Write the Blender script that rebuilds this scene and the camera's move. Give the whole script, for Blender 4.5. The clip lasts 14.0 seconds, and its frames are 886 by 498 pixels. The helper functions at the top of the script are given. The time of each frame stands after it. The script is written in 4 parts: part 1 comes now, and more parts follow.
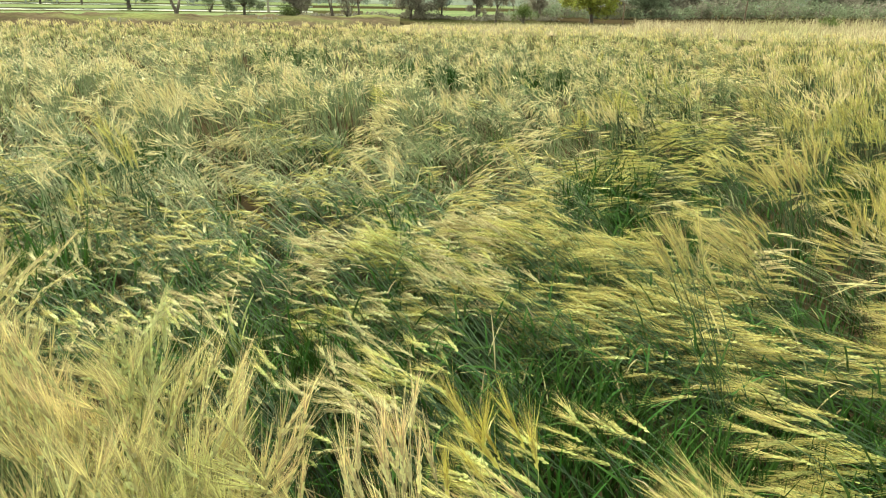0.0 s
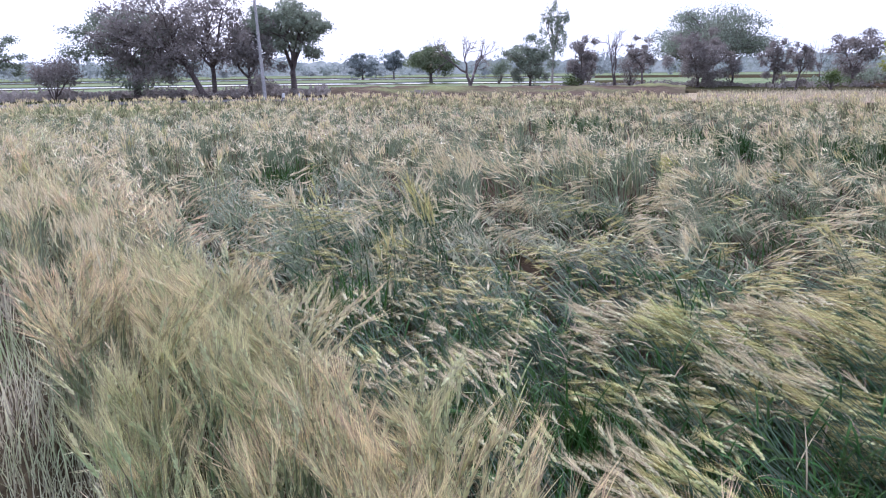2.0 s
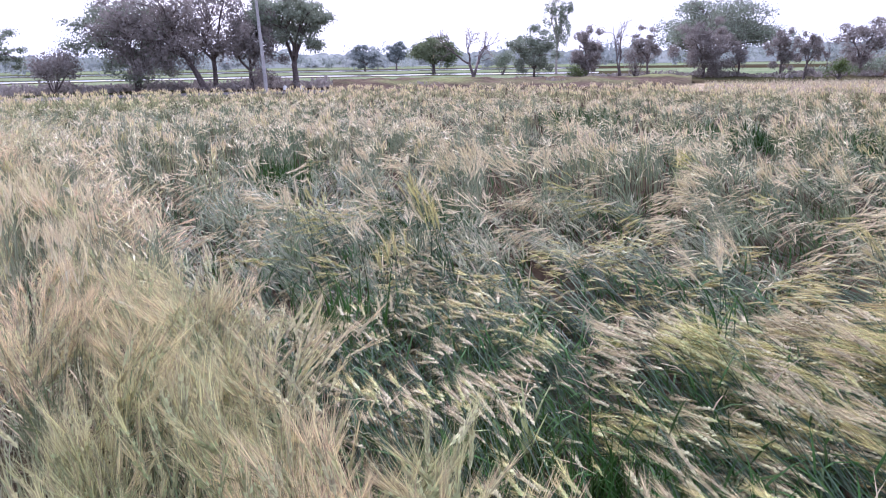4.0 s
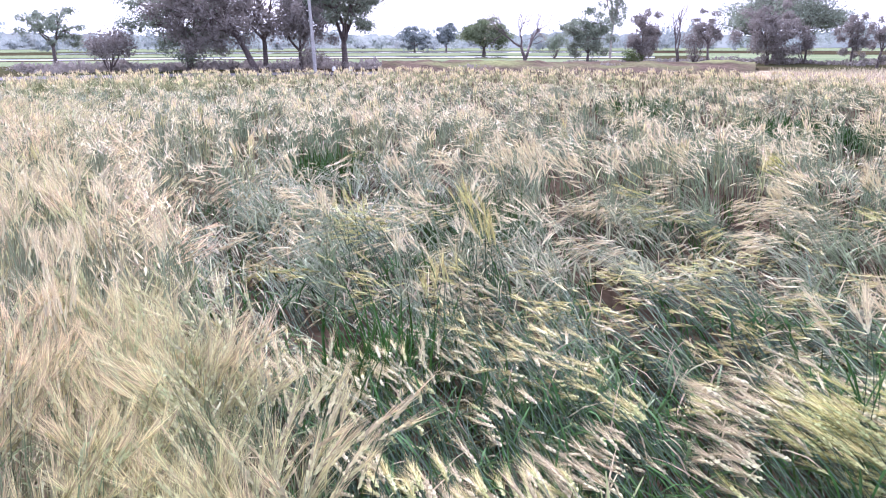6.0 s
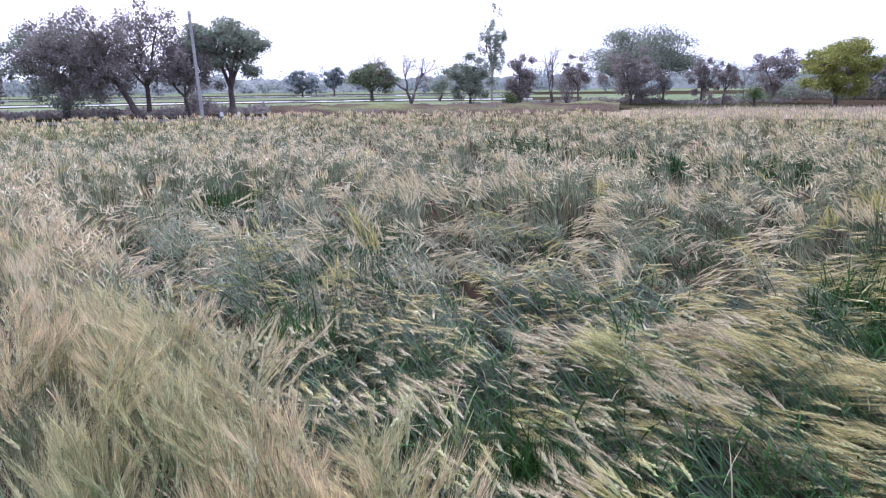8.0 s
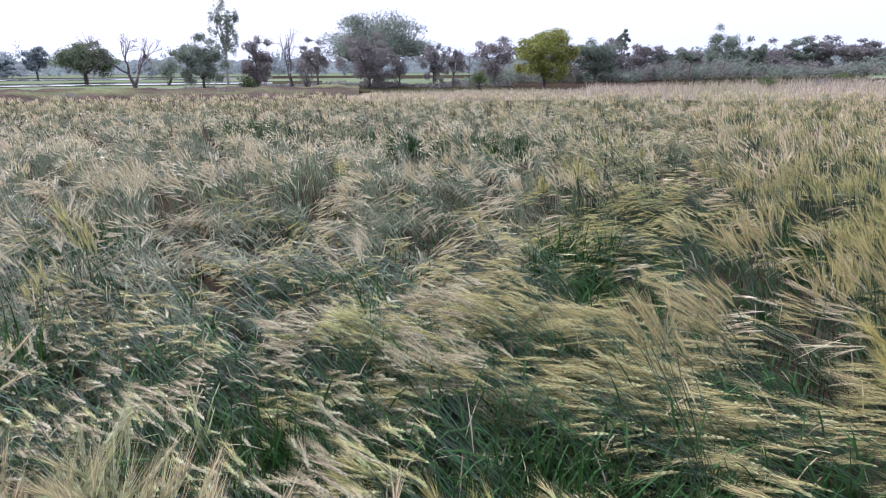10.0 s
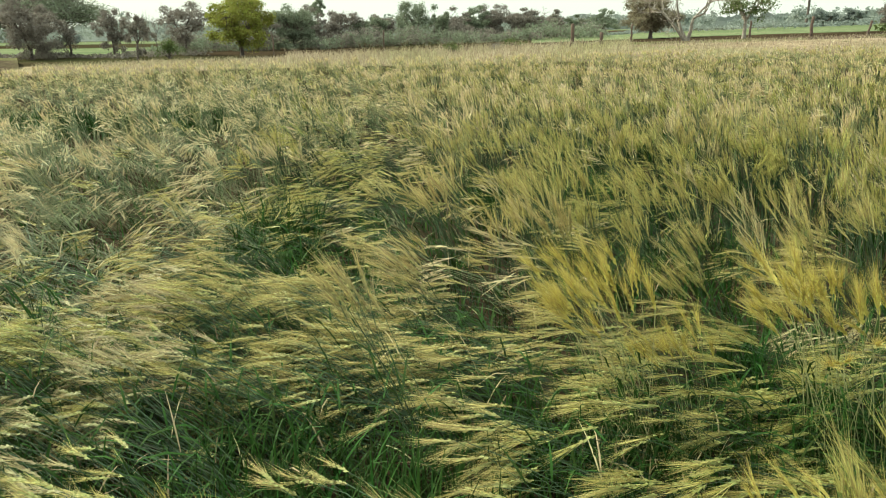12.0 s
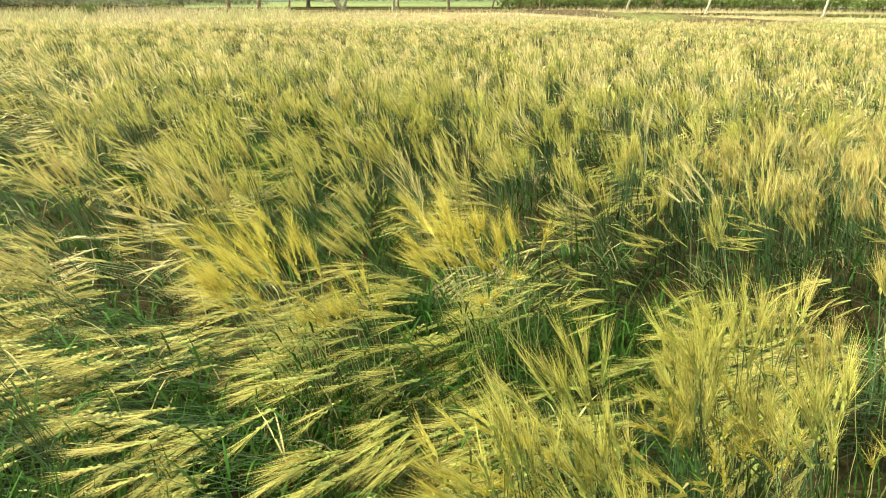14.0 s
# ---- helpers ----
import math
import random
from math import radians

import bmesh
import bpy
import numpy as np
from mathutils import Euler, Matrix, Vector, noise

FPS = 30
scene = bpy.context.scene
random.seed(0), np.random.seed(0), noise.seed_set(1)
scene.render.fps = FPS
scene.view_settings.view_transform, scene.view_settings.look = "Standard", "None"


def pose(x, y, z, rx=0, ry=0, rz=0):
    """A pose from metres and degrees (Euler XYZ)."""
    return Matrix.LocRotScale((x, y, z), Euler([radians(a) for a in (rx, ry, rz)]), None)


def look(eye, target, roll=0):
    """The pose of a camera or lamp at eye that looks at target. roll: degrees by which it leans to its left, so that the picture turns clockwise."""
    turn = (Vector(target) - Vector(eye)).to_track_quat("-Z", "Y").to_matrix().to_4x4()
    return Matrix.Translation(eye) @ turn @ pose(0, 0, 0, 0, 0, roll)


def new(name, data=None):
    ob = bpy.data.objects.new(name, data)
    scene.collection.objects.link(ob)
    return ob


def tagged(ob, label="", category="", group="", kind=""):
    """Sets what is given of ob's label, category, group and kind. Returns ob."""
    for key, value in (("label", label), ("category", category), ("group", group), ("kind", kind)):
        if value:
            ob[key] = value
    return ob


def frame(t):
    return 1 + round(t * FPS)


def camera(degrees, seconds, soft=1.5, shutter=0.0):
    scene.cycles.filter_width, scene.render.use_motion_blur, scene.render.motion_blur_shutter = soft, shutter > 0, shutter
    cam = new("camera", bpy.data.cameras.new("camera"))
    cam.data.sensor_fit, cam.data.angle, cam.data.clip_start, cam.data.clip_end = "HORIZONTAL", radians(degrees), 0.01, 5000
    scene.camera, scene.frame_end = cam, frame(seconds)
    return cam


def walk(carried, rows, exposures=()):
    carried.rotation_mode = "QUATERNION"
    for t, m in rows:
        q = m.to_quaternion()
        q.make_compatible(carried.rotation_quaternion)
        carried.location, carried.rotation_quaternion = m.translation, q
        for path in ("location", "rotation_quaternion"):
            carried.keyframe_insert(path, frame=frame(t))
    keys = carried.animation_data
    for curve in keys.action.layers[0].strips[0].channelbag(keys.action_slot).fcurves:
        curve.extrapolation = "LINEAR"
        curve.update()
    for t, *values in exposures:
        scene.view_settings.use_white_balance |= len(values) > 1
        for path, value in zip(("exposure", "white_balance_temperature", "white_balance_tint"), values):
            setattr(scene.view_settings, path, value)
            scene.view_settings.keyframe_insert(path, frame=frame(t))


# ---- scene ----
cam = camera(67.74, 14.0, soft=1.05)
walk(cam, [
    (0.0, look((0.007, -0.018, 1.553), (-0.510, 9.329, -1.961), 0.97)),
    (0.5, look((-0.031, -0.028, 1.560), (-1.779, 9.281, -1.648), 0.16)),
    (1.0, look((-0.068, -0.021, 1.553), (-2.939, 9.056, -1.506), 0.22)),
    (1.5, look((-0.098, -0.007, 1.540), (-3.917, 8.789, -1.296), 0.33)),
    (2.0, look((-0.122, 0.016, 1.551), (-4.451, 8.647, -1.053), -0.55)),
    (2.5, look((-0.125, -0.023, 1.543), (-4.417, 8.666, -0.924), 0.25)),
    (3.0, look((-0.130, -0.015, 1.549), (-4.440, 8.651, -0.966), -0.28)),
    (5.5, look((-0.611, 0.876, 1.560), (-4.930, 8.739, -1.248), -0.43)),
    (6.0, look((-0.633, 0.841, 1.580), (-5.245, 8.546, -1.201), -0.11)),
    (6.5, look((-0.350, 0.349, 1.600), (-4.682, 8.352, -0.756), -0.80)),
    (7.0, look((-0.168, -0.072, 1.679), (-4.705, 8.518, -0.692), -0.6)),
    (9.5, look((-0.053, 0.008, 1.624), (-0.937, 9.641, -0.910), -0.60)),
    (10.0, look((-0.018, 0.020, 1.618), (-0.018, 9.668, -1.013), -0.29)),
    (10.5, look((0.025, 0.044, 1.604), (1.248, 9.603, -1.064), -0.38)),
    (11.0, look((0.074, 0.112, 1.574), (2.396, 9.472, -1.073), -0.12)),
    (11.5, look((0.090, 0.034, 1.610), (3.274, 9.113, -1.119), -0.19)),
    (12.0, look((0.117, 0.026, 1.608), (4.057, 8.678, -1.492), -0.61)),
    (12.5, look((0.154, 0.030, 1.606), (5.613, 7.846, -1.410), 0.16)),
    (13.0, look((0.197, -0.053, 1.634), (6.432, 7.085, -1.555), 0.78)),
    (13.5, look((0.231, 0.031, 1.576), (7.185, 6.376, -1.799), 1.24)),
    (14.0, look((0.286, 0.081, 1.551), (7.736, 5.776, -1.924), 1.55)),
], exposures=[
    (0.0, 0.86, 8300, -18), (0.9, 0.84, 6900, -6), (1.5, 0.90, 5450, 20), (2.0, 0.44, 5150, 30), (3.2, 0.35, 5250, 36),
    (5.3, 1.17, 5250, 38), (6.0, 1.12, 5250, 37), (6.5, 1.00, 5150, 34), (7.0, 0.64, 5120, 34), (9.5, 0.38, 5200, 33),
    (10.5, 0.30, 5500, 19), (11.0, 0.27, 6000, 8), (12.5, 0.46, 7600, -13), (13.5, 0.84, 8800, -16), (14.0, 1.08, 9500, -20)])

# ---- light ----
SUN_AZ, SUN_EL = radians(35), radians(38)
world = bpy.data.worlds.new("hazy_sky")
scene.world = world
world.use_nodes = True
wn, wl = world.node_tree.nodes, world.node_tree.links
wn.clear()
sky = wn.new("ShaderNodeTexSky")
sky.sky_type, sky.sun_disc = "NISHITA", False
sky.sun_elevation, sky.sun_rotation = SUN_EL, -SUN_AZ
sky.air_density, sky.dust_density, sky.ozone_density = 1.0, 6.0, 1.0
veil = wn.new("ShaderNodeMixRGB")
veil.inputs[0].default_value = 0.68
veil.inputs[2].default_value = (12.5, 13.0, 12.9, 1)
bg = wn.new("ShaderNodeBackground")
bg.inputs[1].default_value = 0.092
wout = wn.new("ShaderNodeOutputWorld")
wl.new(sky.outputs[0], veil.inputs[1])
wl.new(veil.outputs[0], bg.inputs[0])
wl.new(bg.outputs[0], wout.inputs[0])
sun = new("sun", bpy.data.lights.new("sun", "SUN"))
sun.data.energy, sun.data.angle, sun.data.color = 5.0, radians(5), (1.0, 0.94, 0.84)
sun.matrix_world = look((-57 * math.sin(SUN_AZ) * 1.0, 57 * math.cos(SUN_AZ), 57 * math.tan(SUN_EL)), (0, 0, 0))

rng = np.random.default_rng(7)


# ---- materials ----
def material(name, c1, c2, rough=0.7, translucent=0.0, scale=1.5, island=0.25, fine=0.0, bump=0.0, c3=None, scale3=0.2, spec=0.3):
    m = bpy.data.materials.new(name)
    m.use_nodes = True
    n, k = m.node_tree.nodes, m.node_tree.links
    n.clear()
    out = n.new("ShaderNodeOutputMaterial")
    p = n.new("ShaderNodeBsdfPrincipled")
    p.inputs["Roughness"].default_value = rough
    p.inputs["Specular IOR Level"].default_value = spec
    co = n.new("ShaderNodeTexCoord")
    tex = n.new("ShaderNodeTexNoise")
    tex.inputs["Scale"].default_value, tex.inputs["Detail"].default_value = scale, 4
    k.new(co.outputs["Object"], tex.inputs["Vector"])
    ramp = n.new("ShaderNodeMapRange")
    ramp.inputs[1].default_value, ramp.inputs[2].default_value = 0.35, 0.65
    k.new(tex.outputs["Fac"], ramp.inputs[0])
    mix = n.new("ShaderNodeMixRGB")
    mix.inputs[1].default_value, mix.inputs[2].default_value = (*c1, 1), (*c2, 1)
    k.new(ramp.outputs[0], mix.inputs[0])
    col = mix.outputs[0]
    if c3:
        tex3 = n.new("ShaderNodeTexNoise")
        tex3.inputs["Scale"].default_value, tex3.inputs["Detail"].default_value = scale3, 3
        k.new(co.outputs["Object"], tex3.inputs["Vector"])
        ramp3 = n.new("ShaderNodeMapRange")
        ramp3.inputs[1].default_value, ramp3.inputs[2].default_value = 0.45, 0.68
        k.new(tex3.outputs["Fac"], ramp3.inputs[0])
        mix3 = n.new("ShaderNodeMixRGB")
        mix3.inputs[2].default_value = (*c3, 1)
        k.new(col, mix3.inputs[1])
        k.new(ramp3.outputs[0], mix3.inputs[0])
        col = mix3.outputs[0]
    if island:
        geo = n.new("ShaderNodeNewGeometry")
        span = n.new("ShaderNodeMapRange")
        span.inputs[3].default_value, span.inputs[4].default_value = 1 - island, 1 + island
        k.new(geo.outputs["Random Per Island"], span.inputs[0])
        hue = n.new("ShaderNodeMapRange")
        hue.inputs[3].default_value, hue.inputs[4].default_value = 0.5 - 0.06 * island, 0.5 + 0.06 * island
        k.new(geo.outputs["Random Per Island"], hue.inputs[0])
        hsv = n.new("ShaderNodeHueSaturation")
        k.new(span.outputs[0], hsv.inputs["Value"])
        k.new(hue.outputs[0], hsv.inputs["Hue"])
        k.new(col, hsv.inputs["Color"])
        col = hsv.outputs[0]
    if fine:
        tex2 = n.new("ShaderNodeTexNoise")
        tex2.inputs["Scale"].default_value, tex2.inputs["Detail"].default_value = fine, 6
        k.new(co.outputs["Object"], tex2.inputs["Vector"])
        span2 = n.new("ShaderNodeMapRange")
        span2.inputs[1].default_value, span2.inputs[2].default_value = 0.3, 0.7
        span2.inputs[3].default_value, span2.inputs[4].default_value = 0.65, 1.3
        k.new(tex2.outputs["Fac"], span2.inputs[0])
        h2 = n.new("ShaderNodeHueSaturation")
        k.new(span2.outputs[0], h2.inputs["Value"])
        k.new(col, h2.inputs["Color"])
        col = h2.outputs[0]
        if bump:
            b = n.new("ShaderNodeBump")
            b.inputs["Strength"].default_value, b.inputs["Distance"].default_value = 0.8, bump
            k.new(tex2.outputs["Fac"], b.inputs["Height"])
            k.new(b.outputs[0], p.inputs["Normal"])
    k.new(col, p.inputs["Base Color"])
    if translucent:
        tr = n.new("ShaderNodeBsdfTranslucent")
        k.new(col, tr.inputs["Color"])
        ms = n.new("ShaderNodeMixShader")
        ms.inputs[0].default_value = translucent
        k.new(p.outputs[0], ms.inputs[1])
        k.new(tr.outputs[0], ms.inputs[2])
        k.new(ms.outputs[0], out.inputs[0])
    else:
        k.new(p.outputs[0], out.inputs[0])
    return m


# Stalk colour lowered below its own blue-green to put in the crop's inner shade.
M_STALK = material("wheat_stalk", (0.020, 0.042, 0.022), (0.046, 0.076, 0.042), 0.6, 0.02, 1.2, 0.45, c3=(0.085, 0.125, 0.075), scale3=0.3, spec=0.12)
M_EAR = material("wheat_ear", (0.21, 0.25, 0.085), (0.32, 0.33, 0.13), 0.5, 0.06, 0.9, 0.35, c3=(0.38, 0.34, 0.17), scale3=0.3, spec=0.15)
M_AWN = material("wheat_awn", (0.46, 0.425, 0.15), (0.58, 0.51, 0.22), 0.6, 0.2, 0.7, 0.4, c3=(0.58, 0.47, 0.24), scale3=0.35, spec=0.12)
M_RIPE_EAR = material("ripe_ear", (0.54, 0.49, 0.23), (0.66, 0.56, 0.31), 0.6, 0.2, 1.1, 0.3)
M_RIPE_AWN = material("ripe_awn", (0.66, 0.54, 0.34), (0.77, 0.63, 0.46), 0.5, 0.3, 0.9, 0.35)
M_GOLD_EAR = material("gold_ear", (0.44, 0.41, 0.11), (0.57, 0.49, 0.17), 0.6, 0.15, 1.1, 0.3)
M_GOLD_AWN = material("gold_awn", (0.50, 0.43, 0.12), (0.60, 0.49, 0.18), 0.5, 0.25, 0.9, 0.4)
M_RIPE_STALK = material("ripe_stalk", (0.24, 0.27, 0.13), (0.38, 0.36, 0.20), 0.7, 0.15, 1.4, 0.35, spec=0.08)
M_EDGE_STALK = material("border_stalk", (0.10, 0.15, 0.075), (0.24, 0.26, 0.15), 0.65, 0.08, 1.6, 0.4, c3=(0.34, 0.30, 0.18), scale3=0.9, spec=0.15)
M_EDGE_EAR = material("border_ear", (0.32, 0.36, 0.17), (0.52, 0.46, 0.27), 0.55, 0.1, 1.3, 0.4, spec=0.2)
M_EDGE_AWN = material("border_awn", (0.42, 0.40, 0.19), (0.62, 0.51, 0.29), 0.5, 0.25, 2.2, 0.5, c3=(0.74, 0.55, 0.35), scale3=1.1)
M_EDGE_LEAF = material("border_leaf", (0.10, 0.16, 0.06), (0.22, 0.26, 0.12), 0.6, 0.12, 1.3, 0.4, c3=(0.40, 0.35, 0.21), scale3=0.9, spec=0.12)
M_TAN_EAR = material("lodged_ear", (0.27, 0.28, 0.14), (0.38, 0.36, 0.21), 0.55, 0.06, 0.9, 0.35, c3=(0.42, 0.35, 0.22), scale3=0.4, spec=0.15)
M_TAN_AWN = material("lodged_awn", (0.44, 0.385, 0.20), (0.54, 0.455, 0.27), 0.6, 0.2, 0.8, 0.4, c3=(0.56, 0.44, 0.30), scale3=0.5, spec=0.12)
M_MID_STALK = material("withering_stalk", (0.11, 0.155, 0.085), (0.25, 0.27, 0.17), 0.6, 0.1, 1.2, 0.35, spec=0.15)
M_MID_LEAF = material("withering_leaf", (0.08, 0.13, 0.05), (0.21, 0.245, 0.13), 0.6, 0.15, 1.1, 0.4, c3=(0.40, 0.37, 0.23), scale3=0.5, spec=0.12)
M_MID_EAR = material("half_ripe_ear", (0.46, 0.44, 0.26), (0.60, 0.55, 0.37), 0.6, 0.15, 1.0, 0.35, spec=0.2)
M_MID_AWN = material("half_ripe_awn", (0.58, 0.50, 0.29), (0.70, 0.59, 0.39), 0.55, 0.25, 0.8, 0.35, spec=0.15)
# Leaf green darkened to deepen the shade in the gaps.
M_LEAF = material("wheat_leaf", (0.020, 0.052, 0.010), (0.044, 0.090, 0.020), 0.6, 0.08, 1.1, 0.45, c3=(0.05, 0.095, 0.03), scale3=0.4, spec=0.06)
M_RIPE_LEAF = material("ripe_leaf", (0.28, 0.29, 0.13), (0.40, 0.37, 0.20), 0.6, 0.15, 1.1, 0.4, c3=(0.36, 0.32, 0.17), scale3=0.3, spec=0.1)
M_DRYLEAF = material("dry_leaf", (0.42, 0.34, 0.2), (0.54, 0.45, 0.3), 0.7, 0.2, 2.0, 0.4, spec=0.15)
M_DRYGRASS = material("dry_grass", (0.40, 0.33, 0.25), (0.52, 0.44, 0.34), 0.8, 0.2, 0.3, 0.35, c3=(0.36, 0.35, 0.2), scale3=0.15, spec=0.05)
M_VERGE = material("verge_grass", (0.48, 0.44, 0.31), (0.56, 0.51, 0.39), 0.7, 0.2, 1.3, 0.45, c3=(0.24, 0.33, 0.14), scale3=0.8, spec=0.1)
# Weed green darkened likewise, as shade between the plants.
M_WEED = material("weed_leaf", (0.024, 0.070, 0.013), (0.052, 0.115, 0.026), 0.55, 0.15, 3.0, 0.35, spec=0.12)
M_PALELEAF = material("pale_leaf", (0.30, 0.36, 0.14), (0.44, 0.46, 0.22), 0.55, 0.3, 3.0, 0.3)
M_BARK = material("bark", (0.10, 0.08, 0.075), (0.16, 0.13, 0.12), 0.9, 0, 3.0, 0, fine=12.0, bump=0.03)
M_PALEBARK = material("pale_bark", (0.30, 0.26, 0.23), (0.42, 0.38, 0.34), 0.85, 0, 2.0, 0, fine=8.0, bump=0.02, c3=(0.18, 0.14, 0.12), scale3=0.9)
# Grey and brown leaves: dust plus distance haze, both lightening the base colour.
M_FOL_GREY_HAZE = material("foliage_grey_haze", (0.20, 0.235, 0.17), (0.28, 0.315, 0.235), 0.8, 0.25, 0.6, 0.18, spec=0.05)
M_FOL_BROWN_HAZE = material("foliage_brown_haze", (0.22, 0.198, 0.178), (0.295, 0.268, 0.242), 0.8, 0.25, 0.7, 0.18, spec=0.05)
M_FOL_GREEN = material("foliage_green", (0.09, 0.13, 0.04), (0.15, 0.18, 0.07), 0.7, 0.3, 0.6, 0.35)
M_FOL_LIME = material("foliage_lime", (0.22, 0.24, 0.05), (0.32, 0.32, 0.08), 0.7, 0.35, 0.7, 0.35)
M_FOL_TAN = material("foliage_tan", (0.22, 0.19, 0.13), (0.3, 0.26, 0.18), 0.8, 0.3, 0.7, 0.35)
# Distance haze is put into this colour: leaves paled towards blue-grey.
M_FOL_FAR_HAZE = material("foliage_far_haze", (0.26, 0.30, 0.29), (0.34, 0.37, 0.35), 0.9, 0.35, 0.05, 0.16, spec=0.0)
M_FOL_OLIVE = material("foliage_olive", (0.15, 0.185, 0.10), (0.21, 0.24, 0.14), 0.8, 0.25, 0.6, 0.3, spec=0.1)
M_POLE = material("concrete", (0.36, 0.35, 0.34), (0.44, 0.42, 0.40), 0.85, 0, 1.5, 0, fine=20.0, bump=0.005)
M_POST = material("post_wood", (0.10, 0.07, 0.06), (0.17, 0.12, 0.10), 0.9, 0, 4.0, 0, fine=25.0, bump=0.01)
M_PALEPOST = material("pale_post", (0.45, 0.42, 0.40), (0.55, 0.52, 0.5), 0.85, 0, 4.0, 0, fine=25.0, bump=0.01)
M_ROAD = material("road", (0.13, 0.12, 0.125), (0.17, 0.16, 0.165), 0.9, 0, 0.5, 0, fine=6.0, bump=0.02, spec=0.02)
M_METAL = material("galvanised", (0.35, 0.35, 0.36), (0.42, 0.42, 0.43), 0.5, 0, 6.0, 0)
M_WHITE = material("white_paint", (0.75, 0.75, 0.73), (0.82, 0.82, 0.80), 0.7, 0, 2.0, 0)


def water_material():
    m = bpy.data.materials.new("still_water")
    m.use_nodes = True
    p = m.node_tree.nodes["Principled BSDF"]
    p.inputs["Base Color"].default_value = (0.10, 0.11, 0.10, 1)
    p.inputs["Roughness"].default_value = 0.05
    p.inputs["IOR"].default_value = 1.33
    tex = m.node_tree.nodes.new("ShaderNodeTexNoise")
    tex.inputs["Scale"].default_value = 1.5
    b = m.node_tree.nodes.new("ShaderNodeBump")
    b.inputs["Strength"].default_value, b.inputs["Distance"].default_value = 0.1, 0.02
    m.node_tree.links.new(tex.outputs["Fac"], b.inputs["Height"])
    m.node_tree.links.new(b.outputs[0], p.inputs["Normal"])
    return m


M_WATER = water_material()


# ---- mesh tools ----
def smooth(a, b, x):
    t = np.clip((np.asarray(x, float) - a) / (b - a), 0, 1)
    return t * t * (3 - 2 * t)


def vnoise(x, y, seed=0):
    """Smooth value noise in 0..1."""
    x, y = np.asarray(x, float), np.asarray(y, float)
    xi, yi = np.floor(x), np.floor(y)
    fx, fy = x - xi, y - yi
    fx, fy = fx * fx * (3 - 2 * fx), fy * fy * (3 - 2 * fy)

    def lattice(a, b):
        v = np.sin(a * 127.1 + b * 311.7 + seed * 74.7) * 43758.5453
        return v - np.floor(v)
    top = lattice(xi, yi) * (1 - fx) + lattice(xi + 1, yi) * fx
    low = lattice(xi, yi + 1) * (1 - fx) + lattice(xi + 1, yi + 1) * fx
    return top * (1 - fy) + low * fy


def fbm(x, y, seed=0):
    return (vnoise(x, y, seed) * 0.55 + vnoise(x * 2.1, y * 2.1, seed + 3) * 0.3 + vnoise(x * 4.3, y * 4.3, seed + 5) * 0.15)


def softplus(u, s=4.0):
    return np.logaddexp(0, np.asarray(u, float) / s) * s


def edge_radius(az):
    """How far the crop reaches, by bearing in degrees (left positive)."""
    return np.interp(az, [-110, -80, -68, -57, -48, -36, -25, 0, 20, 45, 70], [47, 48, 46, 40.5, 37, 33.5, 33, 32.5, 34, 34.5, 34])


def ground_z(x, y):
    x, y = np.asarray(x, float), np.asarray(y, float)
    u = np.minimum(softplus(x - 0.25 * y), 70)
    r = np.hypot(x, y)
    az = np.degrees(np.arctan2(-x, y))
    back = smooth(1.0, 9.0, r - edge_radius(az))
    z = 0.013 * u + back * 0.018 * u
    near = smooth(70, 5, r)
    return z + near * 0.06 * (fbm(x * 0.9, y * 0.9, 9) - 0.5)


class Soup:
    """Collects quads and triangles, to be linked as one mesh."""

    def __init__(self):
        self.v, self.q, self.t, self.n = [], [], [], 0

    def add(self, v, q=None, t=None):
        v = np.asarray(v, np.float32).reshape(-1, 3)
        self.v.append(v)
        if q is not None:
            self.q.append(np.asarray(q, np.int64).reshape(-1, 4) + self.n)
        if t is not None:
            self.t.append(np.asarray(t, np.int64).reshape(-1, 3) + self.n)
        self.n += len(v)

    def mesh(self, name, mat, smoothed=False):
        v = np.concatenate(self.v)
        q = np.concatenate(self.q) if self.q else np.zeros((0, 4), np.int64)
        t = np.concatenate(self.t) if self.t else np.zeros((0, 3), np.int64)
        me = bpy.data.meshes.new(name)
        me.vertices.add(len(v))
        me.vertices.foreach_set("co", v.ravel())
        loops = np.concatenate([q.ravel(), t.ravel()]).astype(np.int32)
        me.loops.add(len(loops))
        me.loops.foreach_set("vertex_index", loops)
        me.polygons.add(len(q) + len(t))
        start = np.concatenate([np.arange(len(q)) * 4, len(q) * 4 + np.arange(len(t)) * 3]).astype(np.int32)
        me.polygons.foreach_set("loop_start", start)
        me.update(calc_edges=True)
        if smoothed:
            me.polygons.foreach_set("use_smooth", np.ones(len(q) + len(t), bool))
        me.materials.append(mat)
        return me


def part(name, soup, mat, parent=None, label="", smoothed=False, kind=""):
    ob = new(name, soup.mesh(name, mat, smoothed))
    ob.parent = parent
    return tagged(ob, label, kind=kind)


def ribbons(soup, path, width, side):
    """path (N, S, 3), width (N, S) or (S,), side (N, 3): flat tapered strips."""
    n, s, _ = path.shape
    w = np.broadcast_to(width, (n, s))[..., None] * side[:, None, :] * 0.5
    v = np.stack([path - w, path + w], 2).reshape(n, s * 2, 3)
    base = (np.arange(n) * s * 2)[:, None]
    k = np.arange(s - 1) * 2
    q = np.stack([base + k, base + k + 1, base + k + 3, base + k + 2], -1)
    soup.add(v, q)


def unit(a):
    return a / np.maximum(np.linalg.norm(a, axis=-1, keepdims=True), 1e-9)


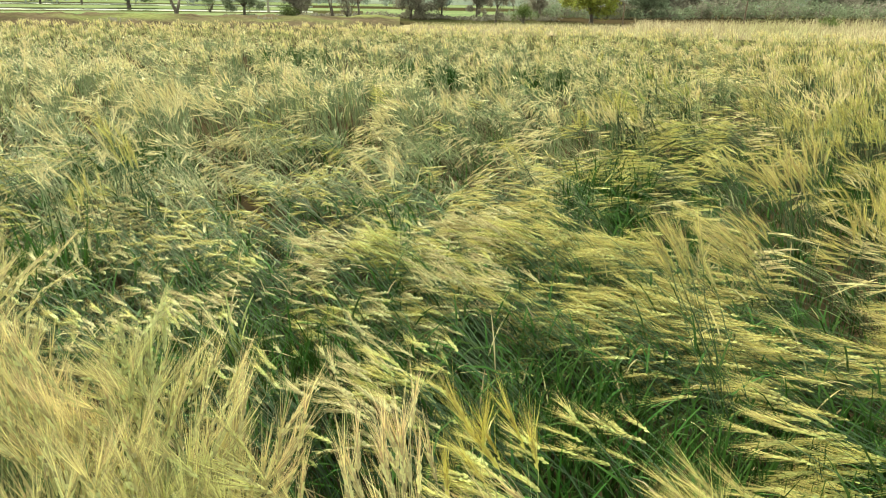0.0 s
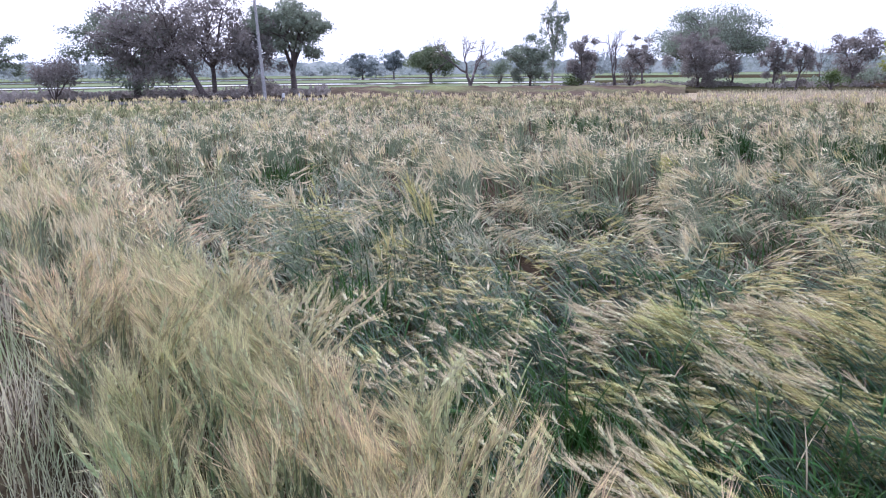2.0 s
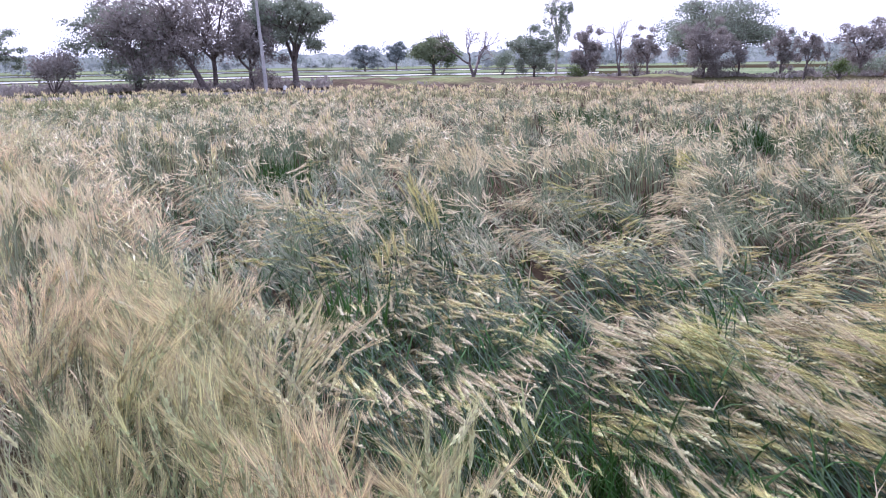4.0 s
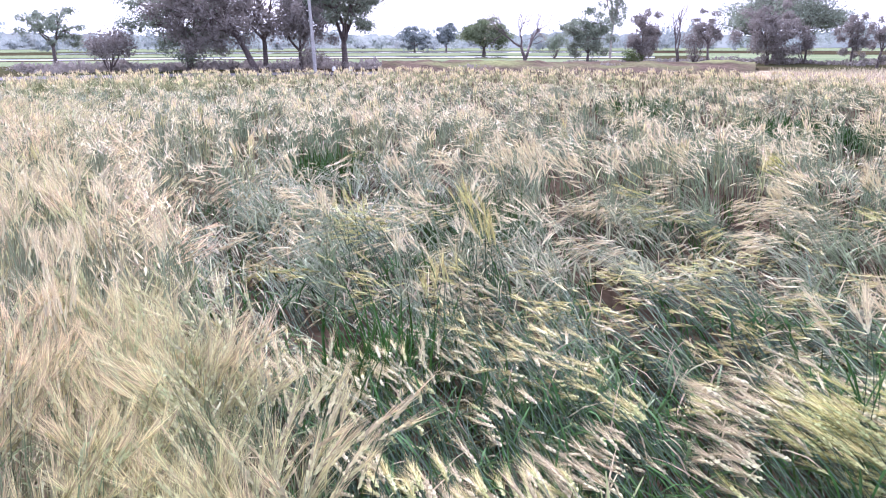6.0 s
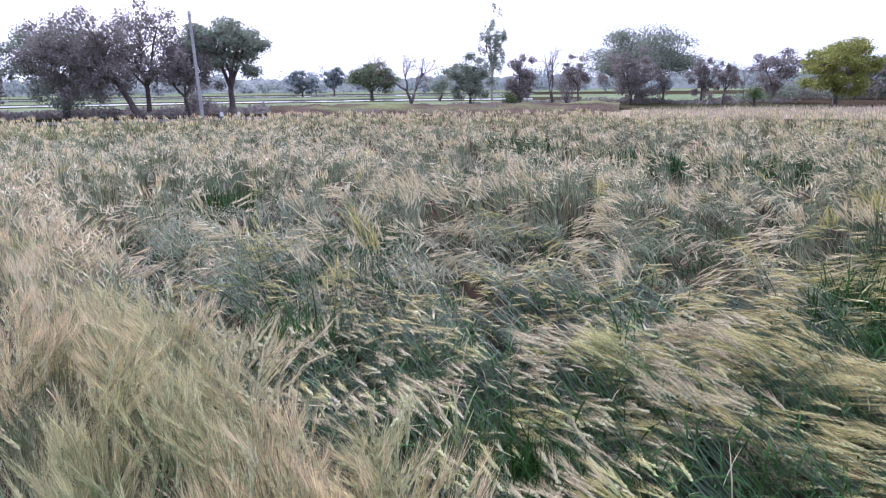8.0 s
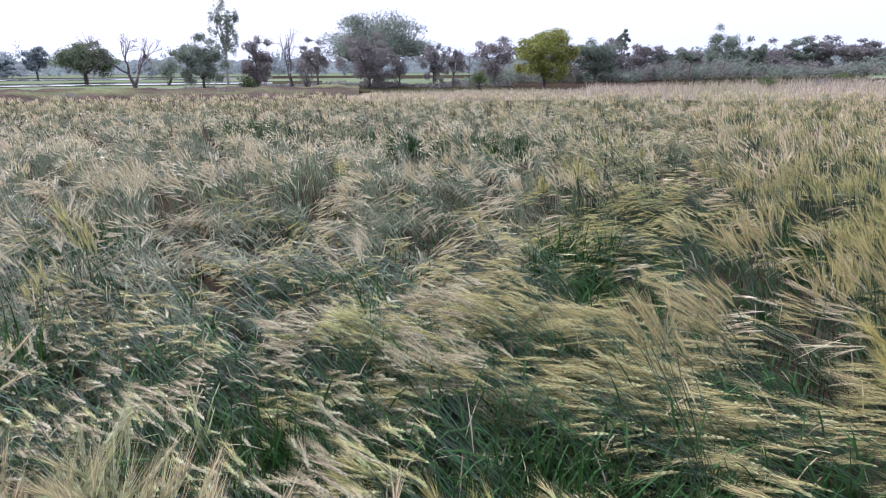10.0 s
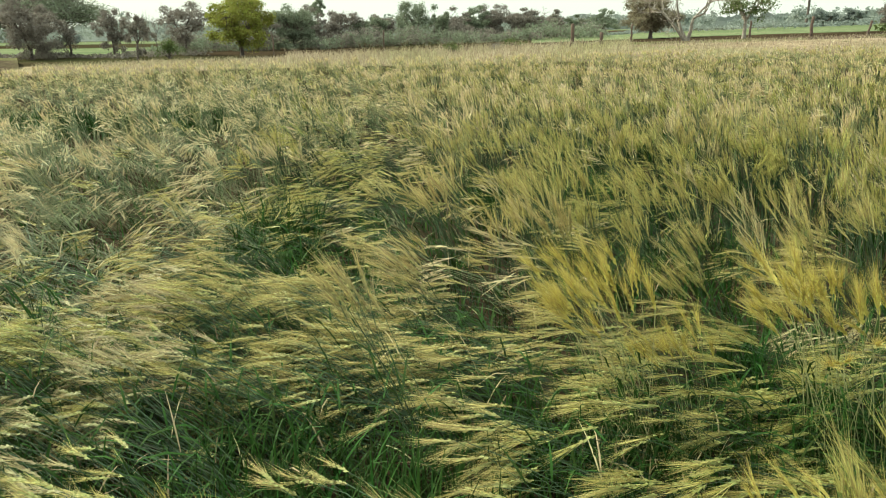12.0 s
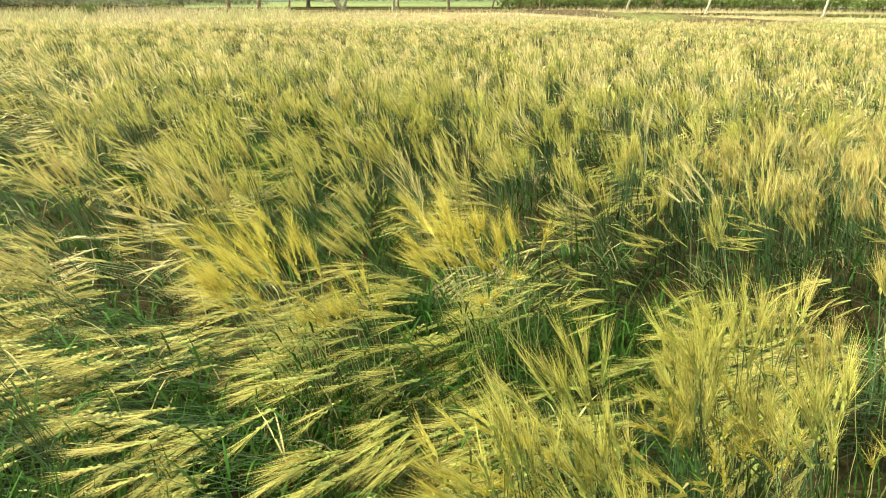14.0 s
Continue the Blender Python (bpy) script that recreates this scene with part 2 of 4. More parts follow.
def stem_paths(root, direction, th0, th1, length, s):
    """Curved stems: th in radians from upright, in the vertical plane of direction."""
    f = (np.arange(s) + 0.5) / s
    th = th0[:, None] + (th1 - th0)[:, None] * f[None] ** 1.4
    d = (length / s)[:, None]
    hor = np.concatenate([np.zeros((len(root), 1)), np.cumsum(np.sin(th) * d, 1)], 1)
    ver = np.concatenate([np.zeros((len(root), 1)), np.cumsum(np.cos(th) * d, 1)], 1)
    p = root[:, None, :] + hor[..., None] * direction[:, None, :]
    p[..., 2] += ver
    return p


def tilt(direction, th):
    """Unit vectors th radians from upright towards direction."""
    v = direction * np.sin(th)[:, None]
    v[:, 2] += np.cos(th)
    return v


def grow_wheat(soups, root, angle, th0, th1, length, level, r, fat=1.0, dry=0.1, pull=None, beard=0, nod=0.0):
    """Adds wheat plants to the soups (stalks, ears, awns, leaves, dry leaves). level 0 is the finest."""
    n = len(root)
    if n == 0:
        return
    stalks, ears, awns, leaves, dries = soups
    d = np.stack([np.cos(angle), np.sin(angle), np.zeros(n)], -1)
    cross = np.stack([-np.sin(angle), np.cos(angle), np.zeros(n)], -1)
    seg = (5, 3, 2)[level]
    path = stem_paths(root, d, th0, th1, length, seg)
    wob = r.normal(0, 0.012, (n, seg + 1, 1)) * np.linspace(0, 1, seg + 1)[None, :, None]
    path = path + wob * cross[:, None, :]
    if pull is not None:
        path[..., :2] -= pull[:, None, :] * (np.linspace(0, 1, seg + 1) ** 1.3)[None, :, None]
    spin = r.uniform(-0.9, 0.9, n)
    side = unit(cross * np.cos(spin)[:, None] + tilt(d, th1 + np.pi / 2) * np.sin(spin)[:, None])
    w = (0.0034, 0.0042, 0.006)[level] * fat
    ribbons(stalks, path, np.linspace(1.15, 0.7, seg + 1) * w, side)
    # ears
    tip = path[:, -1]
    length_ear = r.uniform(0.085, 0.115, n) * (1.0, 1.05, 1.1)[level]
    droop = th1 + r.uniform(0.0, 0.35, n) + nod * r.random(n)
    axis = unit(tilt(d, droop) + cross * r.normal(0, 0.12 + 0.25 * nod, n)[:, None])
    up = unit(np.cross(axis, side))
    es = (4, 3, 3)[level]
    f = np.linspace(0, 1, es)
    spine = tip[:, None] + axis[:, None] * (length_ear[:, None] * f)[..., None]
    spine[..., 2] -= (length_ear[:, None] * 0.12 * f ** 2)
    prof = np.interp(f, [0, 0.25, 0.7, 1], [0.35, 1.0, 0.85, 0.2]) * (0.0115, 0.0125, 0.017)[level] * fat
    ribbons(ears, spine, prof, side)
    if level == 0:
        for k in range(7):
            fk = 0.04 + 0.13 * k
            at = tip + axis * (length_ear * fk)[:, None]
            at[:, 2] -= length_ear * 0.12 * fk ** 2
            for s in (-1, 1):
                o = unit(side * s * 0.75 + up * (0.35 if k % 2 else -0.35))
                a = at + axis * 0.001
                b = at + o * 0.0062 + axis * 0.004
                c = at + o * 0.0080 + axis * 0.017
                e = at + axis * 0.012 + o * 0.001 + up * 0.0035
                base = (np.arange(n) * 4)[:, None]
                ears.add(np.stack([a, b, c, e], 1), base + np.array([0, 1, 2, 3]))
    # awns
    m = beard or (34, 16, 6)[level]
    wa = (0.0014, 0.0023, 0.0046)[level] * fat
    for k in range(m):
        fk = r.uniform(0.12, 1.0, n)
        at = tip + axis * (length_ear * fk)[:, None]
        at[:, 2] -= length_ear * 0.12 * fk ** 2
        rnd = r.normal(0, 1, (n, 3))
        way = unit(axis + (rnd - (rnd * axis).sum(1, keepdims=True) * axis) * (0.2 if beard > 30 else (0.12, 0.12, 0.15)[level]))
        end = at + way * (r.uniform(0.085, 0.16, n) * (1.0, 0.8, 0.62)[level])[:, None]
        end[:, 2] -= 0.012 * np.sin(th1)
        ws = unit(np.cross(way, r.normal(0, 1, (n, 3)))) * wa * 0.5
        awns.add(np.stack([at - ws, at + ws, end], 1), None, np.arange(n * 3).reshape(n, 3))
    # leaves
    nl = (2, 2, 1)[level]
    ls = (4, 4, 3)[level]
    for k in range(nl):
        keep = r.random(n) < (0.55, 0.65, 0.6)[level]
        j = np.nonzero(keep)[0]
        if not len(j):
            continue
        node = r.integers(1, max(2, seg - 1), len(j))
        at = path[j, node]
        la = angle[j] + r.normal(0, 1.1, len(j))
        ld = np.stack([np.cos(la), np.sin(la), np.zeros(len(j))], -1)
        lc = np.stack([-np.sin(la), np.cos(la), np.zeros(len(j))], -1)
        a0 = r.uniform(0.2, 0.9, len(j)) + 0.3 * th0[j]
        a1 = a0 + r.uniform(0.5, 1.7, len(j))
        lp = stem_paths(at, ld, a0, a1, r.uniform(0.12, 0.26, len(j)), ls - 1)
        lp[..., 2] = np.maximum(lp[..., 2], root[j, 2][:, None] + 0.015)
        lw = np.interp(np.linspace(0, 1, ls), [0, 0.3, 1], [0.6, 1.0, 0.08]) * (0.010, 0.012, 0.018)[level] * fat
        isdry = r.random(len(j)) < dry
        tw = unit(lc + r.normal(0, 0.25, (len(j), 3)))
        ribbons(leaves, lp[~isdry], lw, tw[~isdry])
        if isdry.any():
            ribbons(dries, lp[isdry], lw * 0.7, tw[isdry])


def tube(soup, pts, radii, sides=6):
    pts = np.asarray(pts, float)
    n = len(pts)
    tan = unit(np.gradient(pts, axis=0))
    ref = np.where(np.abs(tan[:, 2:3]) > 0.9, np.array([[1.0, 0, 0]]), np.array([[0, 0, 1.0]]))
    a = unit(np.cross(tan, ref))
    b = np.cross(tan, a)
    t = np.arange(sides) * 2 * np.pi / sides
    ring = a[:, None] * np.cos(t)[None, :, None] + b[:, None] * np.sin(t)[None, :, None]
    v = pts[:, None] + ring * np.asarray(radii, float)[:, None, None]
    q = []
    for i in range(n - 1):
        for s in range(sides):
            s2 = (s + 1) % sides
            q.append((i * sides + s, i * sides + s2, (i + 1) * sides + s2, (i + 1) * sides + s))
    tri = [(n * sides - sides + s, n * sides - sides + s + 1, n * sides - sides) for s in range(1, sides - 1)]
    soup.add(v, q, tri)


# ---- ground ----
def build_ground():
    """One sheet in rings round the viewer, out to the horizon."""
    radii = np.concatenate([np.linspace(0.0, 6, 25)[1:], np.linspace(6.5, 75, 90), np.geomspace(80, 2500, 16)])
    steps = 144
    a = np.arange(steps) * 2 * np.pi / steps
    x, y = radii[:, None] * np.cos(a), radii[:, None] * np.sin(a)
    v = np.stack([x, y, ground_z(x, y)], -1).reshape(-1, 3)
    v = np.concatenate([v, [[0, 0, float(ground_z(0, 0))]]])
    s = Soup()
    i = np.arange(len(radii) - 1)[:, None] * steps
    j = np.arange(steps)[None]
    j2 = (j + 1) % steps
    q = np.stack([i + j, i + steps + j, i + steps + j2, i + j2], -1)
    c = len(v) - 1
    jj = np.arange(steps)
    s.add(v, q, np.stack([np.full(steps, c), jj, (jj + 1) % steps], -1))
    m = material("earth", (0.036, 0.026, 0.018), (0.062, 0.046, 0.03), 0.95, 0, 0.25, 0, fine=5.0, bump=0.03, c3=(0.06, 0.07, 0.03), scale3=0.03, spec=0.0)
    ob = part("ground", s, m, smoothed=True)
    return tagged(ob, "brown farmland soil with patches of low green growth", "ground", kind="structure")


build_ground()


def strip(name, az0, az1, r0, r1, lift, mat, label, category, ripple=0.6, seed=1, crown=0.0, follow=False):
    """A flat curved strip of land or water on the ground, between two bearings and two distances."""
    n = 90
    az = np.radians(np.linspace(az0, az1, n))
    s = Soup()
    rows = []
    cuts = np.linspace(0, 1, 6)
    for c in cuts:
        rr = (edge_radius(np.degrees(az)) if follow else 0.0) + r0 + (r1 - r0) * c + ripple * (fbm(np.degrees(az) * 0.2, az * 0 + c * 0.8, seed) - 0.5) * 2
        x, y = -rr * np.sin(az), rr * np.cos(az)
        z = ground_z(x, y) + lift + crown * math.sin(math.pi * c) * (0.5 + fbm(np.degrees(az) * 0.8, az * 0 + c * 3, seed + 4))
        if c in (0, 1):
            z = ground_z(x, y) - 0.05
        rows.append(np.stack([x, y, z], -1))
    i = np.arange(5)[:, None] * n
    j = np.arange(n - 1)[None]
    s.add(np.stack(rows), np.stack([i + j, i + j + 1, i + n + j + 1, i + n + j], -1))
    return tagged(part(name, s, mat, smoothed=True), label, category, kind="structure")


# Crop green is dulled here to carry the haze over the fields.
M_GREENCROP = material("green_crop", (0.13, 0.165, 0.09), (0.18, 0.21, 0.12), 0.9, 0, 0.1, 0, fine=1.5, bump=0.1, spec=0.0)
M_BUND = material("bund_earth", (0.07, 0.055, 0.04), (0.12, 0.09, 0.07), 0.95, 0, 0.5, 0, fine=4.0, bump=0.08, c3=(0.16, 0.17, 0.08), scale3=0.2, spec=0.0)
M_PATH = material("path_earth", (0.26, 0.20, 0.15), (0.34, 0.27, 0.21), 0.95, 0, 0.5, 0, fine=5.0, bump=0.03, spec=0.0)
M_STRAWGROUND = material("straw_ground", (0.22, 0.17, 0.12), (0.34, 0.27, 0.19), 0.95, 0, 0.3, 0, fine=3.0, bump=0.06, c3=(0.2, 0.2, 0.1), scale3=0.12, spec=0.0)
strip("dry_ground", 8, -40, 0.6, 17, 0.02, M_STRAWGROUND, "ground matted with dry straw and short grass", "ground", 0.3, 21, follow=True)
strip("dry_ground", -36, -104, 0.6, 14, 0.025, M_STRAWGROUND, "ground matted with dry straw and short grass", "ground", 0.3, 22, follow=True)
strip("road", 75, 36, 39, 43, 0.04, M_ROAD, "grey tarred country road beyond the crop", "road", 0.15, 3)
strip("bund", 36, 7, 43, 55, 0.05, M_BUND, "dark overgrown earth bund between fields", "bund", 0.8, 5, 0.45)
strip("bund", -30, -100, 49.6, 53, 0.05, M_BUND, "low bare earth bund along the fence", "bund", 0.5, 8, 0.12)
strip("path", -38, -100, 48.2, 49.2, 0.03, M_PATH, "pale dirt path beside the crop", "path", 0.3, 11)
strip("green_field", 70, 10, 62, 84, 0.03, M_GREENCROP, "flat green young crop beyond the trees", "field", 1.0, 13)
strip("green_field", 10, -4, 64, 130, 0.03, M_GREENCROP, "flat green young crop beyond the trees", "field", 1.0, 14)
strip("green_field", -32, -58, 62, 110, 0.03, M_GREENCROP, "flat green young crop beyond the fence", "field", 1.0, 15)
strip("green_field", 78, 4, 99, 138, 0.03, M_GREENCROP, "flat hazy green field between flood waters", "field", 1.0, 23)
strip("green_field", 80, -4, 168, 330, 0.03, M_GREENCROP, "flat hazy green field before the far woods", "field", 2.0, 24)
strip("green_field", -4, -60, 112, 330, 0.02, M_GREENCROP, "flat hazy green field beyond the hedgerow", "field", 2.0, 25)
strip("water", 64, 14, 87, 97, 0.06, M_WATER, "still pale flood water reflecting white sky", "water", 1.2, 17)
strip("water", 60, 14, 140, 165, 0.06, M_WATER, "still pale flood water reflecting white sky", "water", 2.5, 19)


# ---- wheat ----
def blades(soup, x, y, height, width, r, spread=0.5, seg=3):
    n = len(x)
    a = r.uniform(0, 6.283, n)
    d = np.stack([np.cos(a), np.sin(a), np.zeros(n)], -1)
    root = np.stack([x, y, ground_z(x, y) - 0.01], -1)
    t0 = np.abs(r.normal(0, spread * 0.5, n))
    p = stem_paths(root, d, t0, t0 + np.abs(r.normal(spread, 0.4, n)), height, seg)
    side = unit(np.stack([-np.sin(a), np.cos(a), np.zeros(n)], -1) + r.normal(0, 0.3, (n, 3)))
    ribbons(soup, p, np.linspace(1, 0.15, seg + 1) * width, side)


def inside(x, y):
    """Distance in from the crop's near border."""
    return (y - 0.32 + 0.5 * x) * 0.894


def spot(x, y, cx, cy, rad):
    return np.exp(-(((x - cx) ** 2 + (y - cy) ** 2) / rad ** 2))


# Where standing crop shows a shaded front: thinned, then filled with dark leaves.
SHADED_FRONTS = ((-4.6, 16.4, 0.9), (-1.25, 13.3, 0.8), (0.0, 13.0, 0.6), (1.4, 12.6, 0.9), (2.95, 12.7, 0.7), (4.6, 6.4, 0.45), (2.95, 4.75, 0.4), (-3.0, 5.3, 0.4), (1.0, 4.95, 0.3), (5.9, 6.4, 0.5), (-5.8, 6.8, 0.4))


def standing(x, y):
    """How upright the crop is, 0 lodged to 1 standing."""
    r = np.hypot(x, y)
    az = np.degrees(np.arctan2(-x, y))
    s = smooth(0.1, -0.1, inside(x, y) - (0.6 + 0.22 * np.clip(x, 0, 2.0) - 0.5 * spot(x, y, 0.85, 0.85, 0.45) + 0.3 * (vnoise(x * 1.7, y * 1.7, 21) - 0.5)))
    patch = fbm(x * 0.55, y * 0.55, 31)
    right = smooth(-14, -34, az) * smooth(2.6, 4.2, r)
    s = np.maximum(s, right * (0.35 + 0.5 * smooth(0.35, 0.6, patch)))
    left = smooth(-26, -8, az)
    tuft = fbm(x * 0.8, y * 0.8, 33)
    s = np.maximum(s, left * smooth(4.5, 7.5, r) * (0.28 + 0.5 * smooth(0.36, 0.62, tuft)))
    far = smooth(13.5, 17.5, r + 3 * (vnoise(x * 0.3, y * 0.3, 41) - 0.5)) * (1 - left) + left * smooth(22, 27, r + 3 * (vnoise(x * 0.2, y * 0.2, 43) - 0.5))
    s = np.maximum(s, far * 0.85)
    s = np.maximum(s, 0.75 * smooth(0.56, 0.7, patch) * smooth(3.0, 5.0, r) * (0.3 + 0.7 * smooth(8, -12, az)))
    for cx, cy, rad in ((-2.25, 3.95, 0.4), (2.8, 3.3, 0.55), (3.7, 3.0, 0.6), (1.9, 3.6, 0.35)):
        s = np.maximum(s, 0.95 * spot(x, y, cx, cy, rad))
    return s


PITS = ((-2.5, 3.35, 0.14), (-1.05, 2.45, 0.26), (-0.66, 2.40, 0.2), (1.35, 3.36, 0.17), (2.72, 2.14, 0.1),
        (2.5, 1.12, 0.16), (-0.97, 4.3, 0.16), (0.35, 1.75, 0.22), (1.05, 1.65, 0.2), (2.0, 2.3, 0.15))


def pitted(x, y):
    p = np.zeros_like(x)
    for cx, cy, rad in PITS:
        p = np.maximum(p, spot(x, y, cx, cy, rad))
    return p


def ditch(x, y):
    """A winding gap between the lodged wheat and the border, where leaves and bare stems show."""
    d = (y - 1.98 + 0.33 * x + 0.22 * (vnoise(x * 1.3, x * 0 + 4, 47) - 0.5)) / 1.05
    return np.exp(-(d / 0.17) ** 2) * smooth(-1.5, -1.1, x) * smooth(2.7, 2.2, x) * (0.55 + 0.7 * vnoise(x * 2.3, y * 2.3, 49))


def scatter(r0, r1, count, r):
    """Random places in a ring sector of the crop."""
    az = np.radians(r.uniform(-108, 72, count))
    rr = np.sqrt(r.uniform(r0 ** 2, r1 ** 2, count))
    x, y = -rr * np.sin(az), rr * np.cos(az)
    ok = (inside(x, y) > 0.02 * r.normal(0, 1, count)) & (rr < edge_radius(np.degrees(az)) + 0.5 * r.normal(0, 1, count)) & (rr > 0.75)
    return x[ok], y[ok]


LEAN = math.atan2(0.45, -0.89)


def paler(x, y):
    """How far the crop has withered to pale grey-straw: the left and the middle of the field, short of its far end."""
    az = np.degrees(np.arctan2(-x, y))
    r = np.hypot(x, y)
    return np.clip(smooth(-24, -4, az + 14 * (vnoise(x * 0.4, y * 0.4, 45) - 0.5)) * smooth(3.2, 5.5, r) * smooth(30, 23, r), 0, 1)


def sow(soups, r0, r1, locks, per, level, r, fat=1.0, sig=0.1, where=None, nod=0.0):
    """Wheat in locks: each lock of plants leans one way and its tips draw together."""
    cx, cy = scatter(r0, r1, locks, r)
    if where:
        pick = r.random(len(cx)) < where(cx, cy)
        cx, cy = cx[pick], cy[pick]
    n = len(cx)
    st = smooth(0.30, 0.64, standing(cx, cy) + r.normal(0, 0.17, n))
    wave = np.clip(fbm(cx * 1.1, cy * 1.1, 51) + r.normal(0, 0.12, n), 0, 1)
    angle = LEAN + 1.2 * (fbm(cx * 0.45, cy * 0.45, 61) - 0.5) + r.normal(0, 1, n) * (0.13 + 0.15 * st + 0.4 * smooth(3.3, 7, np.hypot(cx, cy)))
    th0 = np.radians(32 + 42 * wave) * (1 - st) + np.radians(4) * st
    th1 = np.radians(80 + 24 * wave) * (1 - st) + np.radians(11) * st + r.normal(0, 0.1, n)
    size = (0.93 + (0.2 + 0.3 * st) * (r.random(n) - 0.5)) * (1 - 0.12 * st) * (1 - 0.28 * smooth(9, 20, np.hypot(cx, cy)))
    tx, ty = cx + 0.4 * np.cos(angle) * (1 - st), cy + 0.4 * np.sin(angle) * (1 - st)
    hole = np.maximum(pitted(cx, cy), 0.4 * pitted(tx, ty))
    thin = np.zeros(n)
    for hx, hy, hr, hs in ((1.95, 1.6, 0.5, 0.6), (0.35, 1.55, 0.45, 0.6), (-0.6, 2.15, 0.45, 0.75), (-0.1, 1.95, 0.4, 0.65), (0.9, 3.9, 0.6, 0.5), (-2.3, 3.1, 0.5, 0.75), (2.7, 1.3, 0.45, 0.2)):
        thin = np.maximum(thin, hs * spot(cx, cy, hx, hy, hr))
    for hx, hy, hr, hs in ((0.4, 2.3, 0.28, 1.1), (1.3, 1.97, 0.2, 1.0), (2.1, 1.3, 0.22, 0.9), (-0.6, 2.38, 0.25, 1.1), (-1.1, 2.55, 0.2, 0.9), (-2.3, 3.45, 0.25, 0.7)):
        thin = np.maximum(thin, hs * spot(tx, ty, hx, hy, hr))
    for reach in (0.0, 0.2, 0.4, 0.6):
        gx, gy = cx + reach * np.cos(angle) * (1 - st), cy + reach * np.sin(angle) * (1 - st)
        bare = np.maximum(np.maximum(1.2 * spot(gx, gy, 1.0, 1.2, 0.32), 0.95 * spot(gx, gy, -2.38, 3.2, 0.3)), 1.2 * spot(gx, gy, 1.35, 1.15, 0.26))
        thin = np.maximum(thin, np.maximum(bare, (1.3 if reach < 0.55 else 0.7) * ditch(gx, gy)))
    for gx, gy, gr in SHADED_FRONTS:
        thin = np.maximum(thin, np.maximum(0.95 * spot(cx, cy, gx, gy, gr), 0.9 * spot(tx, ty, gx, gy, gr)))
    trough = smooth(0.47, 0.34, fbm(0.9 * cx + 1.8 * cy, 1.8 * cx - 0.9 * cy, 71)) * (1 - st) * smooth(9, 5, np.hypot(cx, cy))
    thin = np.maximum(thin, 0.9 * trough * (1 - 0.4 * smooth(3, 4.5, np.hypot(cx, cy))))
    keep = r.random(n) > np.maximum(hole * 0.85, thin * 0.8)
    k = np.repeat(np.nonzero(keep)[0], per)
    m = len(k)
    off = r.normal(0, sig, (m, 2)) * (0.85 + 0.65 * (1 - st[k]))[:, None]
    x, y = cx[k] + off[:, 0], cy[k] + off[:, 1]
    ok = (inside(x, y) > -0.02) & (np.hypot(x, y) > 0.7)
    k, off, x, y = k[ok], off[ok], x[ok], y[ok]
    m = len(k)
    root = np.stack([x, y, ground_z(x, y) - 0.01], -1)
    # Coarser levels get more withered leaves, whose pale colour doubles as glints.
    grow_wheat(soups, root, angle[k] + r.normal(0, 0.1, m), th0[k] + np.abs(r.normal(0, 0.07, m)), th1[k] + r.normal(0, 0.13, m),
               r.uniform(0.68, 0.84, m) * size[k] * (1 - 0.1 * st[k]), level, r, fat, dry=(0.08, 0.15, 0.25)[level], beard=5 if r0 > 20 else 0, nod=nod, pull=off * ((0.5, 0.45, 0.5)[level] + 0.15 * st[k])[:, None])


def border(soups, u0, u1, locks, per, level, r):
    """The upright strip along the near border, with ears at many heights. u runs along the border to the left."""
    k = np.repeat(np.arange(locks), per)
    n = len(k)
    u = r.uniform(u0, u1, locks)[k] + r.normal(0, 0.05, n)
    w = r.uniform(0.0, 1.0, locks)[k] * np.clip(0.72 + 0.08 * (u - 1), 0.72, 1.3) - 0.08 + r.normal(0, 0.045, n)
    x, y = -0.3 - u * 0.894 + w * 0.447, 0.47 + u * 0.447 + w * 0.894
    turn, height, bow = r.normal(0, 0.7, locks)[k], r.uniform(0.82, 1.12, locks)[k], np.abs(r.normal(0, 0.12, locks))[k]
    ok = (np.hypot(x, y) > 0.75) & (w > -0.12)
    x, y, w, turn, height, bow = x[ok], y[ok], w[ok], turn[ok], height[ok], bow[ok]
    n = len(x)
    root = np.stack([x, y, ground_z(x, y) - 0.01], -1)
    grow_wheat(soups, root, LEAN - 0.2 + turn + r.normal(0, 0.25, n), np.abs(r.normal(0.03, 0.03, n)), 0.06 + bow + 0.5 * smooth(0.35, 0.8, w) + np.abs(r.normal(0, 0.08, n)),
               np.where(w < 0.1, r.uniform(0.38, 0.6, n), r.uniform(0.42, 0.66, n)) * height, level, r, 1.1, dry=0.3, pull=None, beard=(20, 11)[level], nod=0.35)


def undersow(soups, ripe, r):
    """Low leaves and tillers under the crop."""
    # Dark low blades fill the gaps so that they look shaded.
    for r0, r1, count, wid in ((0.75, 4.0, 7000, 0.0085), (4.0, 8.0, 7000, 0.016), (8.0, 16.0, 6000, 0.026)):
        x, y = scatter(r0, r1, count, r)
        n = len(x)
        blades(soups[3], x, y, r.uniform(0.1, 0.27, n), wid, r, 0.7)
    x = r.uniform(-1.4, 3.3, 3600)
    y = 1.98 - 0.33 * x + r.normal(0, 0.24, len(x))
    ok = inside(x, y) > 0.3
    x, y = x[ok], y[ok]
    blades(soups[3], x, y, r.uniform(0.12, 0.34, len(x)), r.uniform(0.006, 0.015, (len(x), 1)), r, 0.6, 4)
    x, y = scatter(15.0, 48.0, 9000, r)
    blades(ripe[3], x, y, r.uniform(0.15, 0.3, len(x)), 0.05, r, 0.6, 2)


